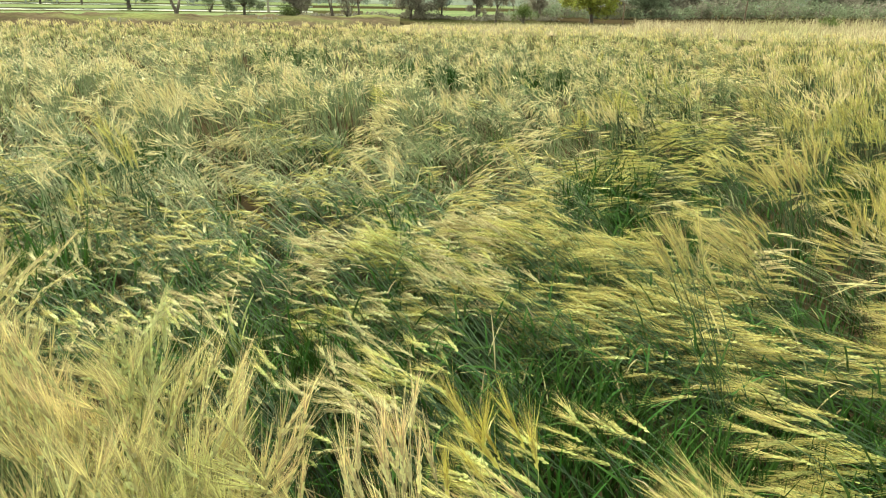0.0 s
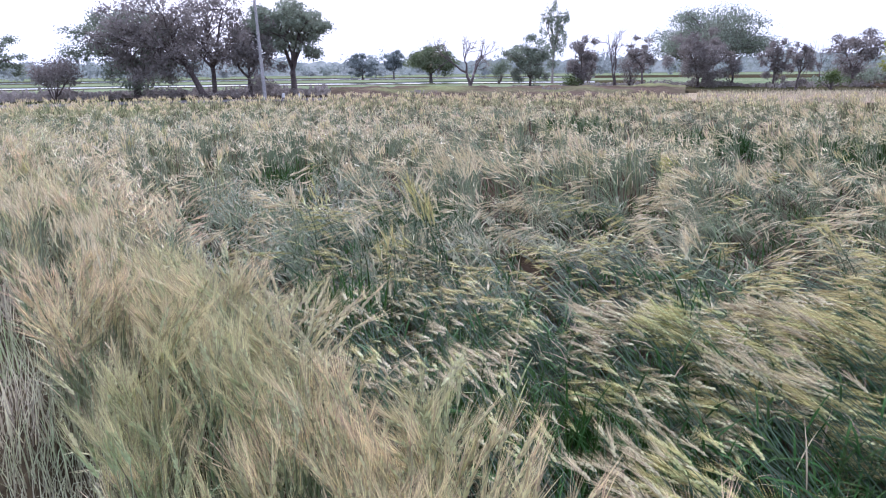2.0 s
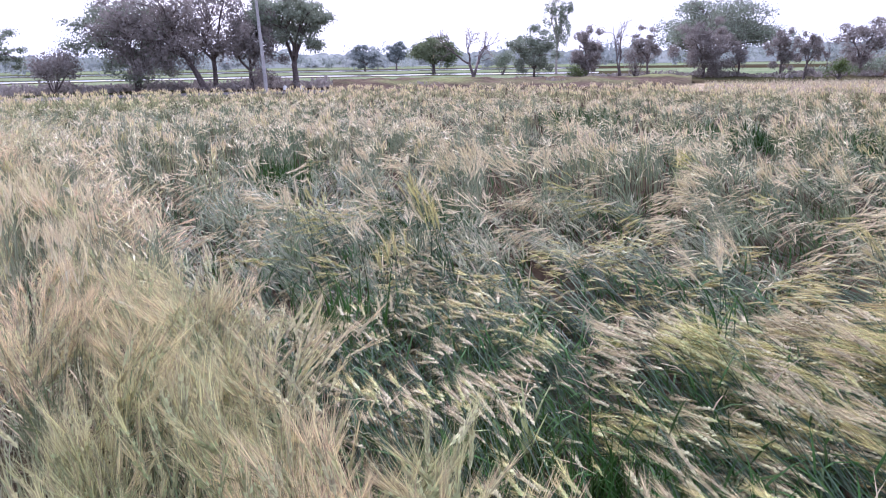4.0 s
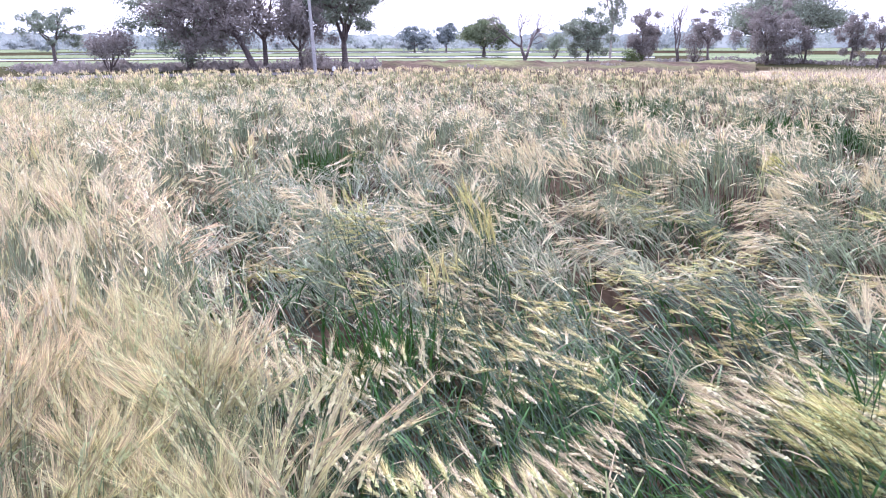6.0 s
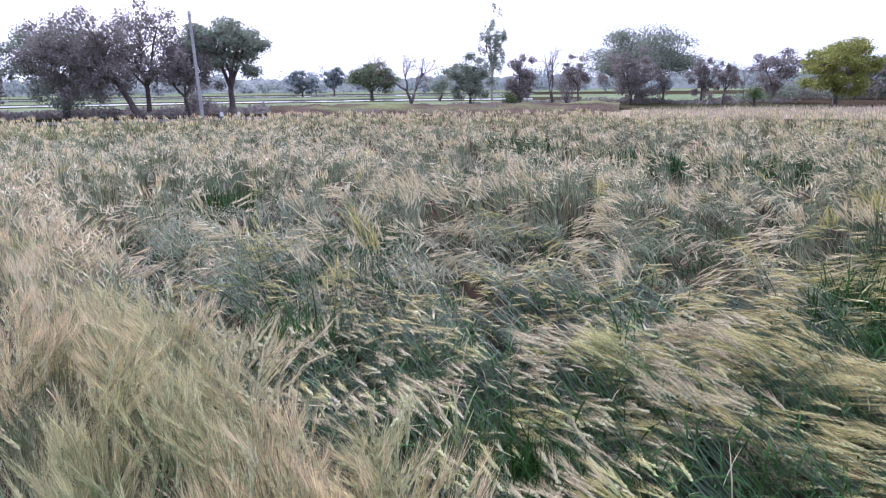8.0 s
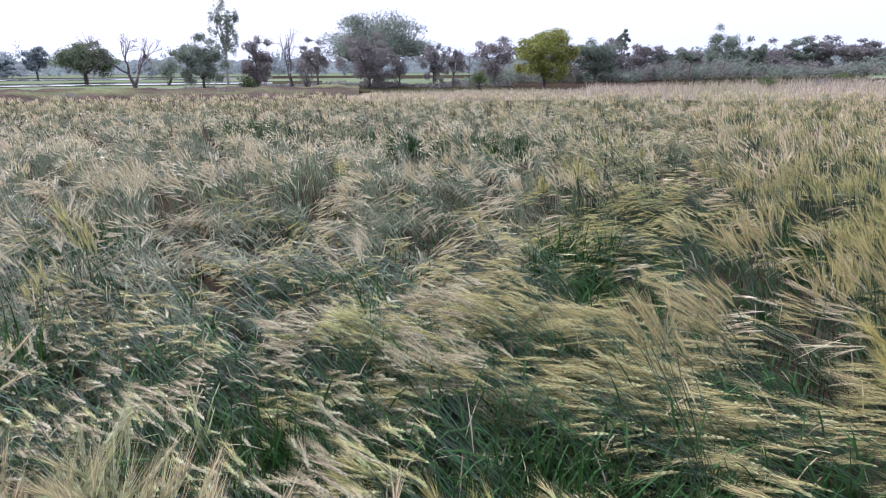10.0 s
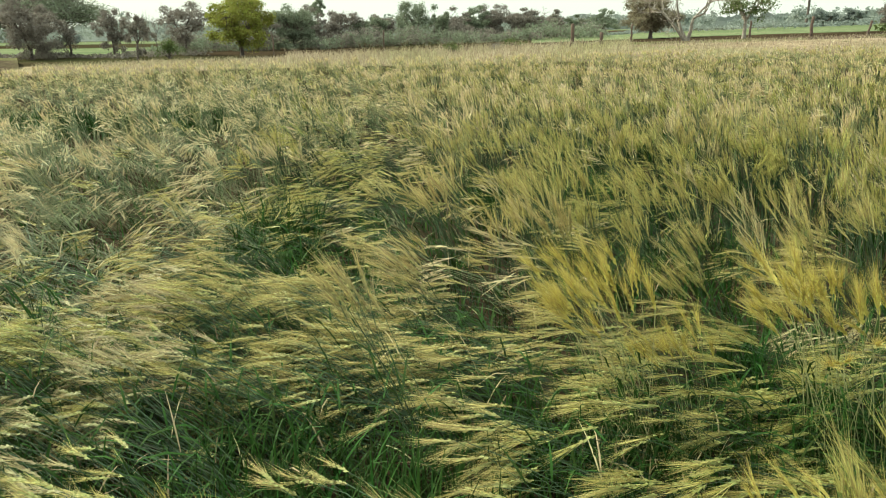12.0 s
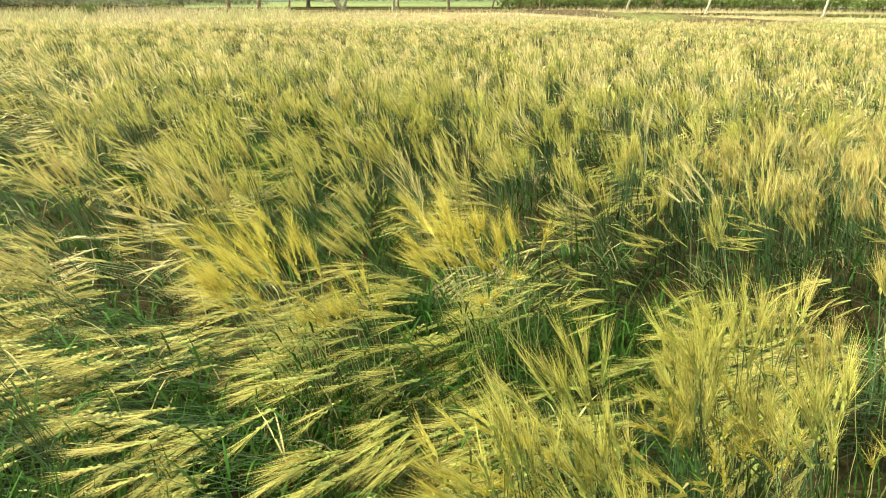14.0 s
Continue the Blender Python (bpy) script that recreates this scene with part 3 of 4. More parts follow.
def build_crop():
    r = np.random.default_rng(11)
    soups = [Soup() for _ in range(5)]
    mid = [Soup() for _ in range(5)]
    ripe = [Soup() for _ in range(5)]
    fresh = lambda x, y: 1 - paler(x, y)
    tan = [Soup() for _ in range(5)]
    sow(tan, 1.2, 4.2, 1000, 14, 0, r, 1.0, 0.07, lambda x, y: 0.7 * smooth(1.3, -0.2, x) * smooth(0.65, 0.85, inside(x, y)) * smooth(4.3, 3.3, np.hypot(x, y)))
    sow(soups, 0.75, 3.3, 740, 14, 0, r, 1.0, 0.07, lambda x, y: (1 - 0.7 * smooth(1.3, -0.2, x)) * (1 - smooth(0.85, 0.65, inside(x, y)) * (smooth(1.0, 0.4, x) + 0.85 * smooth(1.0, 1.3, x))))
    sow(soups, 3.3, 7.0, 1120, 14, 1, r, 1.0, 0.07, lambda x, y: (1 - 0.95 * paler(x, y)) * (1 - smooth(1.0, 0.75, inside(x, y)) * smooth(1.0, 0.4, x)))
    sow(mid, 3.3, 7.0, 900, 14, 1, r, 1.0, 0.07, lambda x, y: 0.15 + 0.75 * paler(x, y), 0.4)
    sow(soups, 7.0, 14.0, 2300, 10, 2, r, 1.0, 0.08, lambda x, y: 0.7 - 0.68 * paler(x, y))
    sow(mid, 7.0, 14.0, 2600, 10, 2, r, 1.0, 0.08, lambda x, y: 0.05 + 0.75 * paler(x, y), 1.2)
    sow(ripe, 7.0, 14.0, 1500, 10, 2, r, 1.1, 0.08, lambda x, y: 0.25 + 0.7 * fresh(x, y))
    sow(soups, 14.0, 24.0, 1500, 9, 2, r, 1.6, 0.12, lambda x, y: 0.6 * fresh(x, y))
    sow(mid, 14.0, 24.0, 2600, 9, 2, r, 1.6, 0.12, lambda x, y: 0.1 + 0.75 * paler(x, y), 1.2)
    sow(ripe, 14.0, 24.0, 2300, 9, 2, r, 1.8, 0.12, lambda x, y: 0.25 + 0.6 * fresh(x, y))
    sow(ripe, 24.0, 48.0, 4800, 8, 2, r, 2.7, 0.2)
    edge = [Soup() for _ in range(5)]
    border(edge, -0.6, 3.2, 88, 22, 0, r)
    border(edge, 3.2, 16.0, 150, 20, 1, r)
    undersow(soups, ripe, r)
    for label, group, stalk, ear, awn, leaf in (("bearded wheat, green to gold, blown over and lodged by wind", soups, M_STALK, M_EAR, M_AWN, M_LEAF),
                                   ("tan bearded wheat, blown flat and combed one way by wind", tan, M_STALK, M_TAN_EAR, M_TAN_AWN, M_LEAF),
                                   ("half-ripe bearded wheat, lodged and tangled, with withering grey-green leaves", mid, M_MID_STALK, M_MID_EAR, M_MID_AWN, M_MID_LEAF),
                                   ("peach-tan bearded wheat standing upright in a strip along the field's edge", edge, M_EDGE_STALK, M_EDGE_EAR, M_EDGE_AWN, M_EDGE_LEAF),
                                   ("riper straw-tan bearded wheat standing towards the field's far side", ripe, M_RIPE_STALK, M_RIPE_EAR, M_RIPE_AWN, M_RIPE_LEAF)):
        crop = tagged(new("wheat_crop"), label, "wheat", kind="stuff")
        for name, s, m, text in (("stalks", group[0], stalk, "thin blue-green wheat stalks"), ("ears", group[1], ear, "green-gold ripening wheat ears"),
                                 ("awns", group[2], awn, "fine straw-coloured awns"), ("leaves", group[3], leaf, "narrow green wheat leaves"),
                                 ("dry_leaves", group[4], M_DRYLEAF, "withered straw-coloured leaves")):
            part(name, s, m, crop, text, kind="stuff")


build_crop()


# ---- single upright wheat plants, nearest the viewer ----
def wheat_variant(seed, stalk, ear, awn, beard=58):
    """The meshes of one upright plant, at the origin, leaning along +x."""
    r = np.random.default_rng(seed)
    soups = [Soup() for _ in range(5)]
    ln = r.uniform(0.66, 0.80, 1)
    grow_wheat(soups, np.zeros((1, 3)), np.zeros(1), np.radians(r.uniform(2, 6, 1)), np.radians(r.uniform(8, 42, 1)), ln, 0, r, 0.95 if beard > 40 else 1.15, dry=0.0, beard=beard)
    extra = [Soup() for _ in range(5)]
    grow_wheat(extra, np.zeros((1, 3)), np.zeros(1), np.radians(np.full(1, 4.0)), np.radians(np.full(1, 20.0)), ln * 0.6, 0, r, 1.2, dry=0.0)
    made = [("stem", soups[0].mesh("stem", stalk)), ("ear", soups[1].mesh("ear", ear)), ("beard", soups[2].mesh("beard", awn))]
    for s in (soups[3], extra[3]):
        for v, q in zip(s.v, s.q):
            one = Soup()
            one.add(v, q - q.min())
            made.append(("leaf", one.mesh("leaf", M_LEAF)))
    return made


GOLDEN = [wheat_variant(100 + k, M_RIPE_STALK, M_GOLD_EAR, M_GOLD_AWN) for k in range(10)]
EDGE = [wheat_variant(160 + k, M_RIPE_STALK, M_GOLD_EAR, M_GOLD_AWN, 32) for k in range(8)]
PALE = [wheat_variant(140 + k, M_STALK, M_MID_EAR, M_MID_AWN) for k in range(4)]


KIND_LABEL = {id(GOLDEN): "upright bearded wheat plant with golden-green ear", id(EDGE): "short upright wheat plant with plump bright golden ear", id(PALE): "tall upright bearded wheat plant with pale straw ear"}


def wheat_plants(cx, cy, rad, count, group, lean=0.0, size=1.0, seed=0, kinds=GOLDEN):
    r = np.random.default_rng(500 + seed)
    for k in range(count):
        a, d = r.uniform(0, 6.283), rad * math.sqrt(r.random())
        x, y = cx + d * math.cos(a), cy + d * math.sin(a)
        root = tagged(new("wheat_plant"), KIND_LABEL[id(kinds)], "wheat", group)
        turn = LEAN + r.normal(0, 0.5)
        root.matrix_basis = Matrix.Translation((x, y, float(ground_z(x, y)))) @ Matrix.Rotation(turn, 4, "Z") @ Matrix.Rotation(lean + r.normal(0, 0.08), 4, "Y") @ Matrix.Scale(size * r.uniform(0.88, 1.08), 4)
        for name, me in kinds[int(r.integers(0, len(kinds)))]:
            ob = new(name, me)
            ob.parent = root


wheat_plants(1.66, 1.70, 0.12, 46, "upright wheat tuft", 0.12, 0.94, 1)
wheat_plants(1.77, 1.49, 0.07, 18, "upright wheat tuft", 0.05, 0.74, 2)
wheat_plants(2.30, 1.31, 0.15, 58, "upright wheat tuft", 0.12, 0.93, 3)
wheat_plants(-0.33, 3.30, 0.12, 7, "lone upright wheat", -0.05, 1.0, 4, PALE)
wheat_plants(-2.2, 3.85, 0.3, 12, "upright wheat tuft", 0.2, 0.85, 5, PALE)
wheat_plants(1.40, 0.72, 0.13, 22, "border wheat", 0.02, 0.70, 6, EDGE)
wheat_plants(1.55, 0.60, 0.18, 34, "border wheat", 0.02, 0.68, 7, EDGE)
wheat_plants(1.78, 0.38, 0.24, 40, "border wheat", 0.02, 0.68, 8, EDGE)
wheat_plants(2.15, 0.14, 0.32, 40, "border wheat", 0.02, 0.70, 9, EDGE)
wheat_plants(0.1, 1.02, 0.12, 8, "border wheat", 0.02, 0.85, 10)


# ---- grass and weeds ----
def build_verge():
    r = np.random.default_rng(23)
    n = 32000
    u = np.concatenate([r.random(15000) ** 2.0 * 26, r.uniform(-9, 3, 8000)])
    w = np.concatenate([-np.abs(r.normal(0, 1.1, 15000)), -np.abs(r.normal(0, 1.6, 8000))]) + 0.05
    x = -0.3 - u * 0.894 + w * 0.447
    y = 0.47 + u * 0.447 + w * 0.894
    tall = vnoise(x * 1.2, y * 1.2, 81)
    ok = np.hypot(x, y) > 0.35
    x, y, tall = x[ok], y[ok], tall[ok]
    s = Soup()
    blades(s, x, y, r.uniform(0.1, 0.36, len(x)) * (0.6 + 0.8 * tall) * np.where(np.hypot(x, y) < 1.2, 0.5, 1), 0.0045 + 0.0008 * np.hypot(x, y)[:, None], r, 0.45, 2)
    tagged(part("verge_grass", s, M_VERGE), "thin grey-green grass and dry stems on the verge", "grass", kind="stuff")


build_verge()


def build_dry_grass():
    r = np.random.default_rng(29)
    s = Soup()
    for az0, az1, off0, off1, count, hgt, wid in ((-1, -12, 2, 18, 3500, 0.4, 0.03), (-12, -40, 2, 20, 9000, 0.75, 0.035), (-36, -100, 0.5, 14, 14000, 0.4, 0.03), (6, -4, 1, 16, 3000, 0.35, 0.03), (36, 6, 1, 12, 2500, 0.15, 0.03), (75, 30, 0.6, 3, 3000, 0.2, 0.02)):
        az = r.uniform(min(az0, az1), max(az0, az1), count)
        rr = edge_radius(az) + r.uniform(off0, off1, count)
        a = np.radians(az)
        x, y = -rr * np.sin(a), rr * np.cos(a)
        blades(s, x, y, hgt * r.uniform(0.4, 1.1, count) * (0.5 + 0.8 * fbm(x * 0.25, y * 0.25, 91)), wid, r, 0.75, 2)
    tagged(part("dry_grass", s, M_DRYGRASS), "tall dry straw-coloured grass beyond the crop", "grass", kind="stuff")


build_dry_grass()


def leafy_clump(name, cx, cy, rad, count, height, mat, label, seed, width=0.016):
    """A tuft of arching blades; the small tufts have each blade as a part."""
    r = np.random.default_rng(seed)
    a, d = r.uniform(0, 6.283, count), rad * np.sqrt(r.random(count))
    s = Soup()
    blades(s, cx + d * np.cos(a), cy + d * np.sin(a), height * r.uniform(0.5, 1.1, count), width, r, 0.7, 5)
    if count > 100:
        return tagged(part(name, s, mat), label, "weed", kind="stuff")
    root = tagged(new(name), label, "weed")
    root.location = (cx, cy, float(ground_z(cx, cy)))
    v = s.v[0].reshape(count, -1, 3) - np.array(root.location)
    q = s.q[0].reshape(count, -1, 4)
    for k in range(count):
        one = Soup()
        one.add(v[k], q[k] - q[k].min())
        part("leaf", one, mat, root)
    return root


leafy_clump("grass_weed", -2.3, 3.05, 0.36, 170, 0.5, M_WEED, "broad green leafy grass clump among lodged wheat", 1)
leafy_clump("pale_weed", -1.03, 2.42, 0.07, 13, 0.4, M_PALELEAF, "pale green broad-bladed weed in a gap in the wheat", 2, 0.026)
leafy_clump("pale_weed", -0.33, 3.08, 0.06, 9, 0.36, M_PALELEAF, "pale green broad-bladed weed beside upright wheat", 12, 0.022)
# Dark leaf clumps stand in for shade on the fronts of standing crop.
for seed, (px, py, pr) in enumerate(SHADED_FRONTS + ((3.6, 4.6, 0.5),)):
    leafy_clump("shade_clump", px, py, pr * 1.15, int(150 + 420 * pr), 0.5, M_LEAF, "dark green leaf clump put for a shaded front of the crop", 31 + seed, 0.012 + 0.0014 * math.hypot(px, py))
leafy_clump("grass_weed", -0.5, 2.35, 0.35, 90, 0.34, M_WEED, "broad-bladed green grass in a gap in the wheat", 3, 0.018)
leafy_clump("grass_weed", -0.3, 3.0, 0.2, 40, 0.35, M_WEED, "broad-bladed green grass in a gap in the wheat", 4, 0.018)
leafy_clump("grass_weed", 0.85, 4.0, 0.65, 300, 0.4, M_WEED, "patch of low green grass among the wheat", 5)
leafy_clump("grass_weed", 1.05, 1.2, 0.34, 100, 0.32, M_WEED, "broad-bladed green grass between wheat and border", 21, 0.017)
leafy_clump("grass_weed", 0.5, 1.7, 0.45, 120, 0.34, M_WEED, "broad-bladed green grass in a gap in the wheat", 6, 0.018)
leafy_clump("grass_weed", 1.6, 1.7, 0.3, 120, 0.4, M_WEED, "green leaves at the foot of upright wheat", 7, 0.016)
leafy_clump("grass_weed", 2.4, 1.6, 0.4, 150, 0.42, M_WEED, "green leaves at the foot of upright wheat", 8, 0.016)
leafy_clump("grass_weed", 2.9, 3.1, 0.6, 220, 0.5, M_WEED, "green leaves below upright wheat", 9, 0.016)
leafy_clump("grass_weed", 0.45, 2.25, 0.26, 70, 0.34, M_WEED, "broad-bladed green grass in a gap in the wheat", 18, 0.017)
leafy_clump("grass_weed", 1.3, 1.95, 0.2, 60, 0.36, M_WEED, "broad-bladed green grass in a gap in the wheat", 19, 0.017)
leafy_clump("grass_weed", 2.75, 1.9, 0.34, 95, 0.4, M_WEED, "green leaves at the foot of upright wheat", 20, 0.017)
leafy_clump("dry_weed", 1.4, 3.5, 0.3, 60, 0.3, M_DRYLEAF, "withered yellow leaves round a bare hollow", 10, 0.014)
leafy_clump("dry_weed", 1.62, 1.62, 0.25, 40, 0.25, M_DRYLEAF, "withered yellow leaves at the foot of wheat", 11, 0.014)


# ---- trees ----
def leaf_quads(soup, centre, spread, count, size, r, shell=0.5):
    c = np.asarray(centre, float)
    p = unit(r.normal(0, 1, (count, 3))) * (r.random((count, 1)) ** shell) * np.asarray(spread, float) + c
    a = unit(r.normal(0, 1, (count, 3)))
    b = unit(np.cross(a, r.normal(0, 1, (count, 3))))
    s = size * r.uniform(0.5, 1.2, (count, 1)) * 0.5
    v = np.stack([p - a * s, p - b * s * 0.55, p + a * s, p + b * s * 0.55], 1)
    soup.add(v, np.arange(count * 4).reshape(count, 4))


def leafy_mass(soup, centre, spread, count, leaf, r):
    """A tuft of foliage: coarse shaded leaves within, finer ones all over its ragged outside."""
    sp = np.asarray(spread, float)
    leaf_quads(soup, centre, sp * 0.75, count // 4, leaf * 1.5, r, 0.4)
    for k in range(3):
        o = unit(r.normal(0, 1, 3)) * sp * 0.45
        leaf_quads(soup, np.asarray(centre, float) + o, sp * r.uniform(0.5, 0.8), count // 4, leaf * 0.8, r, 0.45)


def limb(soup, a, b, ra, rb, r, sag=0.12, sides=6, n=6):
    a, b = np.asarray(a, float), np.asarray(b, float)
    t = np.linspace(0, 1, n)[:, None]
    off = r.normal(0, sag, (1, 3)) * np.linalg.norm(b - a)
    p = a + (b - a) * t + off * (t * (1 - t)) * 2 + r.normal(0, 0.02, (n, 3)) * np.linalg.norm(b - a) * (t * (1 - t)) * 4
    p[:, 2] += (t * (1 - t))[:, 0] * 0.25 * np.linalg.norm((b - a)[:2])
    tube(soup, p, np.linspace(ra, rb, n), sides)
    return p


def tree(name, x, y, top, width, label, foliage=None, fork=0.3, girth=0.14, lobes=22, leaves=110, leaf=0.26, seed=0, lean=(0.0, 0.0), low=0.25, umbrella=0.0, bark=None, gap=0.0, category="tree", squash=1.0, twigs=5):
    """A tapered trunk that forks into limbs, and a crown of leaf clusters with gaps. top is the height of the crown above datum."""
    r = np.random.default_rng(9000 + seed)
    z0 = float(ground_z(x, y))
    h = top - z0
    base = tagged(new(name), label, category)
    base.location = (x, y, z0 - 0.05)
    wood, crown = Soup(), Soup()
    fz = h * fork
    lx, ly = lean[0] * h, lean[1] * h
    fk = np.array([lx * fork, ly * fork, fz])
    n = 6
    t = np.linspace(0, 1, n)
    pts = np.stack([fk[0] * t + r.normal(0, 0.02 * h * 0.2, n) * t, fk[1] * t, fz * t], -1)
    tube(wood, pts, girth * np.array([1.45, 1.12, 1.0, 0.92, 0.88, 0.85]), 8)
    fk = pts[-1]
    low = max(0.02, low - 0.1)
    cz, rz, rx = h * (low + 1) / 2, h * (1 - low) / 2, width / 2
    if umbrella:
        cz, rz = h * (1 - umbrella), h * umbrella * 0.98
    mains = []
    for k in range(5):
        a = k * 1.257 + r.uniform(-0.4, 0.4)
        e = np.array([lx + rx * 0.42 * math.cos(a), ly + rx * 0.42 * math.sin(a) * squash, cz + rz * r.uniform(-0.25, 0.35)])
        mains.append(limb(wood, fk, e, girth * 0.62, girth * 0.3, r, 0.1, 6))
        if foliage and gap < 0.3:
            leafy_mass(crown, e, np.array([0.36 * rx, 0.36 * rx, 0.38 * rz]), int(leaves * 2.2 * (1 - gap)), leaf, r)
    for k in range(int(lobes * 1.35)):
        q = r.normal(0, 1, 3)
        q /= np.linalg.norm(q)
        if umbrella:
            q[2] = abs(q[2])
        q = q * (r.uniform(0.3, 1.08) if width < 5.5 else r.uniform(0.35, 0.88))
        e = np.array([lx + q[0] * rx, ly + q[1] * rx * squash, cz + q[2] * rz])
        m = mains[int(np.argmin([np.linalg.norm(m[-1] - e) for m in mains]))]
        s = m[int(r.integers(3, len(m)))]
        limb(wood, s, e, girth * 0.26, girth * 0.07, r, 0.12, 4, 5)
        if foliage and r.random() >= gap:
            sp = np.array([0.22 * rx, 0.22 * rx, 0.16 * rz]) * r.uniform(0.8, 1.25)
            leafy_mass(crown, e, sp * 1.15, int(leaves * 1.1), leaf * 0.85, r)
        for j in range(twigs):
            o = unit(r.normal(0, 1, 3)) * r.uniform(0.1, 0.27) * np.array([rx, rx, rz * 0.8])
            limb(wood, e, e + o, girth * 0.07, girth * 0.025, r, 0.1, 3, 4)
            if foliage and r.random() >= gap:
                leaf_quads(crown, e + o * 0.85, np.array([0.13 * rx, 0.13 * rx, 0.11 * rz]) + 0.05, int(leaves * 0.8) // twigs, leaf * 0.6, r)
    part("trunk", wood, bark or M_BARK, base, smoothed=True)
    if crown.v:
        part("crown", crown, foliage, base)
    return base


def bare_branching(soup, start, way, length, rad, depth, r, spread=0.55):
    """Leafless limbs that divide again and again."""
    n = 5
    pts = [np.asarray(start, float)]
    w = unit(np.asarray(way, float))
    for k in range(n - 1):
        w = unit(w + r.normal(0, 0.16, 3) + np.array([0, 0, 0.04]))
        pts.append(pts[-1] + w * length / (n - 1))
    tube(soup, pts, np.linspace(rad, rad * 0.66, n), 6 if depth > 2 else 4)
    if depth == 0:
        return [pts[-1]]
    ends = []
    for k in range(3 if depth < 4 else 2):
        w2 = unit(w + r.normal(0, spread, 3))
        ends += bare_branching(soup, pts[-1] if k < 2 else pts[2], w2, length * r.uniform(0.62, 0.85), rad * 0.6, depth - 1, r, spread)
    return ends


def bare_tree(name, x, y, label, trunk, girth, depth, seed, stems=((0.0, 0.0, 1.0),), spread=0.55, bark=None, foliage=None, leaf_share=0.0, leaf=0.2):
    r = np.random.default_rng(7000 + seed)
    base = tagged(new(name), label, "tree")
    base.location = (x, y, float(ground_z(x, y)) - 0.05)
    wood, crown = Soup(), Soup()
    for wx, wy, wz in stems:
        for e in bare_branching(wood, (0, 0, 0), (wx, wy, wz), trunk, girth, depth, r, spread):
            if foliage and r.random() < leaf_share:
                leaf_quads(crown, e, (0.35, 0.35, 0.3), 10, leaf, r)
    part("trunk", wood, bark or M_BARK, base, smoothed=True)
    if crown.v:
        part("crown", crown, foliage, base)
    return base


def bush(name, x, y, top, width, label, foliage, seed, leaves=500, leaf=0.2, category="bush"):
    r = np.random.default_rng(6000 + seed)
    z0 = float(ground_z(x, y))
    h = top - z0
    base = tagged(new(name), label, category)
    base.location = (x, y, z0 - 0.03)
    wood, crown = Soup(), Soup()
    for k in range(11):
        a, d = r.uniform(0, 6.283), width * 0.5 * r.uniform(0.1, 0.75)
        e = np.array([d * math.cos(a), d * math.sin(a), h * r.uniform(0.35, 0.85) * (1 - 0.35 * d / width)])
        limb(wood, (0, 0, 0), e, 0.04, 0.012, r, 0.1, 4, 5)
        leafy_mass(crown, e, (width * 0.25, width * 0.25, h * 0.27), leaves * 3 // 11, leaf * 0.75, r)
    part("stem", wood, M_BARK, base, smoothed=True)
    part("crown", crown, foliage, base)
    return base


# far bank of trees on the left, by the road
tree("dense_tree", -37.3, 30.4, 6.2, 8.6, "dense dusty, hazy grey-green tree beside the road", M_FOL_GREY_HAZE, 0.28, 0.2, 40, 150, 0.22, 1, low=0.12, gap=0.1)
bush("scrub_tree", -39.2, 26.0, 3.1, 4.0, "low dusty, hazy scrub tree by the road", M_FOL_BROWN_HAZE, 1, 1500, 0.2, "tree")
tree("leaning_tree", -32.4, 31.4, 6.9, 7.0, "leaning tree with sparse reddish-brown foliage", M_FOL_BROWN_HAZE, 0.3, 0.18, 46, 120, 0.22, 2, lean=(-0.33, -0.3), low=0.15, gap=0.1)
tree("sparse_tree", -33.4, 33.2, 7.7, 6.4, "tall tree with thin brown foliage", M_FOL_BROWN_HAZE, 0.25, 0.15, 40, 110, 0.22, 3, low=0.2, gap=0.15)
tree("brown_tree", -31.0, 33.9, 6.2, 4.4, "slender tree with dense brown foliage", M_FOL_BROWN_HAZE, 0.2, 0.13, 24, 130, 0.22, 4, low=0.1)
tree("vase_tree", -29.6, 36.6, 6.7, 6.4, "vase-shaped tree with dark forked trunk", M_FOL_GREY_HAZE, 0.26, 0.2, 44, 150, 0.22, 5, low=0.4, bark=M_BARK)
tree("far_tree", -52.0, 30.1, 4.9, 4.5, "dusty, hazy tree beyond the road", M_FOL_GREY_HAZE, 0.3, 0.14, 16, 90, 0.25, 6, low=0.35, gap=0.2)
tree("round_tree", -48.6, 93.1, 6.0, 10.0, "round-topped dusty green tree across the water", M_FOL_OLIVE, 0.2, 0.25, 50, 150, 0.34, 7, low=0.2, umbrella=0.62)
tree("round_tree", -82.3, 125.5, 5.4, 8.0, "hazy round tree across the water", M_FOL_FAR_HAZE, 0.2, 0.2, 24, 110, 0.5, 8, low=0.1)
tree("round_tree", -81.6, 137.7, 7.0, 6.0, "hazy round tree across the water", M_FOL_FAR_HAZE, 0.2, 0.2, 20, 110, 0.5, 9, low=0.15)
bare_tree("bare_tree", -23.1, 51.1, "nearly leafless small tree with a forked grey trunk", 1.55, 0.15, 5, 3, ((0.05, 0, 1.0), (-0.1, 0.1, 1.0)), 0.36, M_BARK, M_FOL_TAN, 0.25, 0.12)
tree("dense_tree", -19.2, 54.8, 4.8, 4.8, "dense dusty, hazy dark tree at the field's end", M_FOL_GREY_HAZE, 0.2, 0.12, 26, 130, 0.22, 11, low=0.12)
bush("scrub_tree", -29.8, 74.3, 3.2, 2.8, "small dusty, hazy scrub tree", M_FOL_GREY_HAZE, 12, 500, 0.26, "tree")
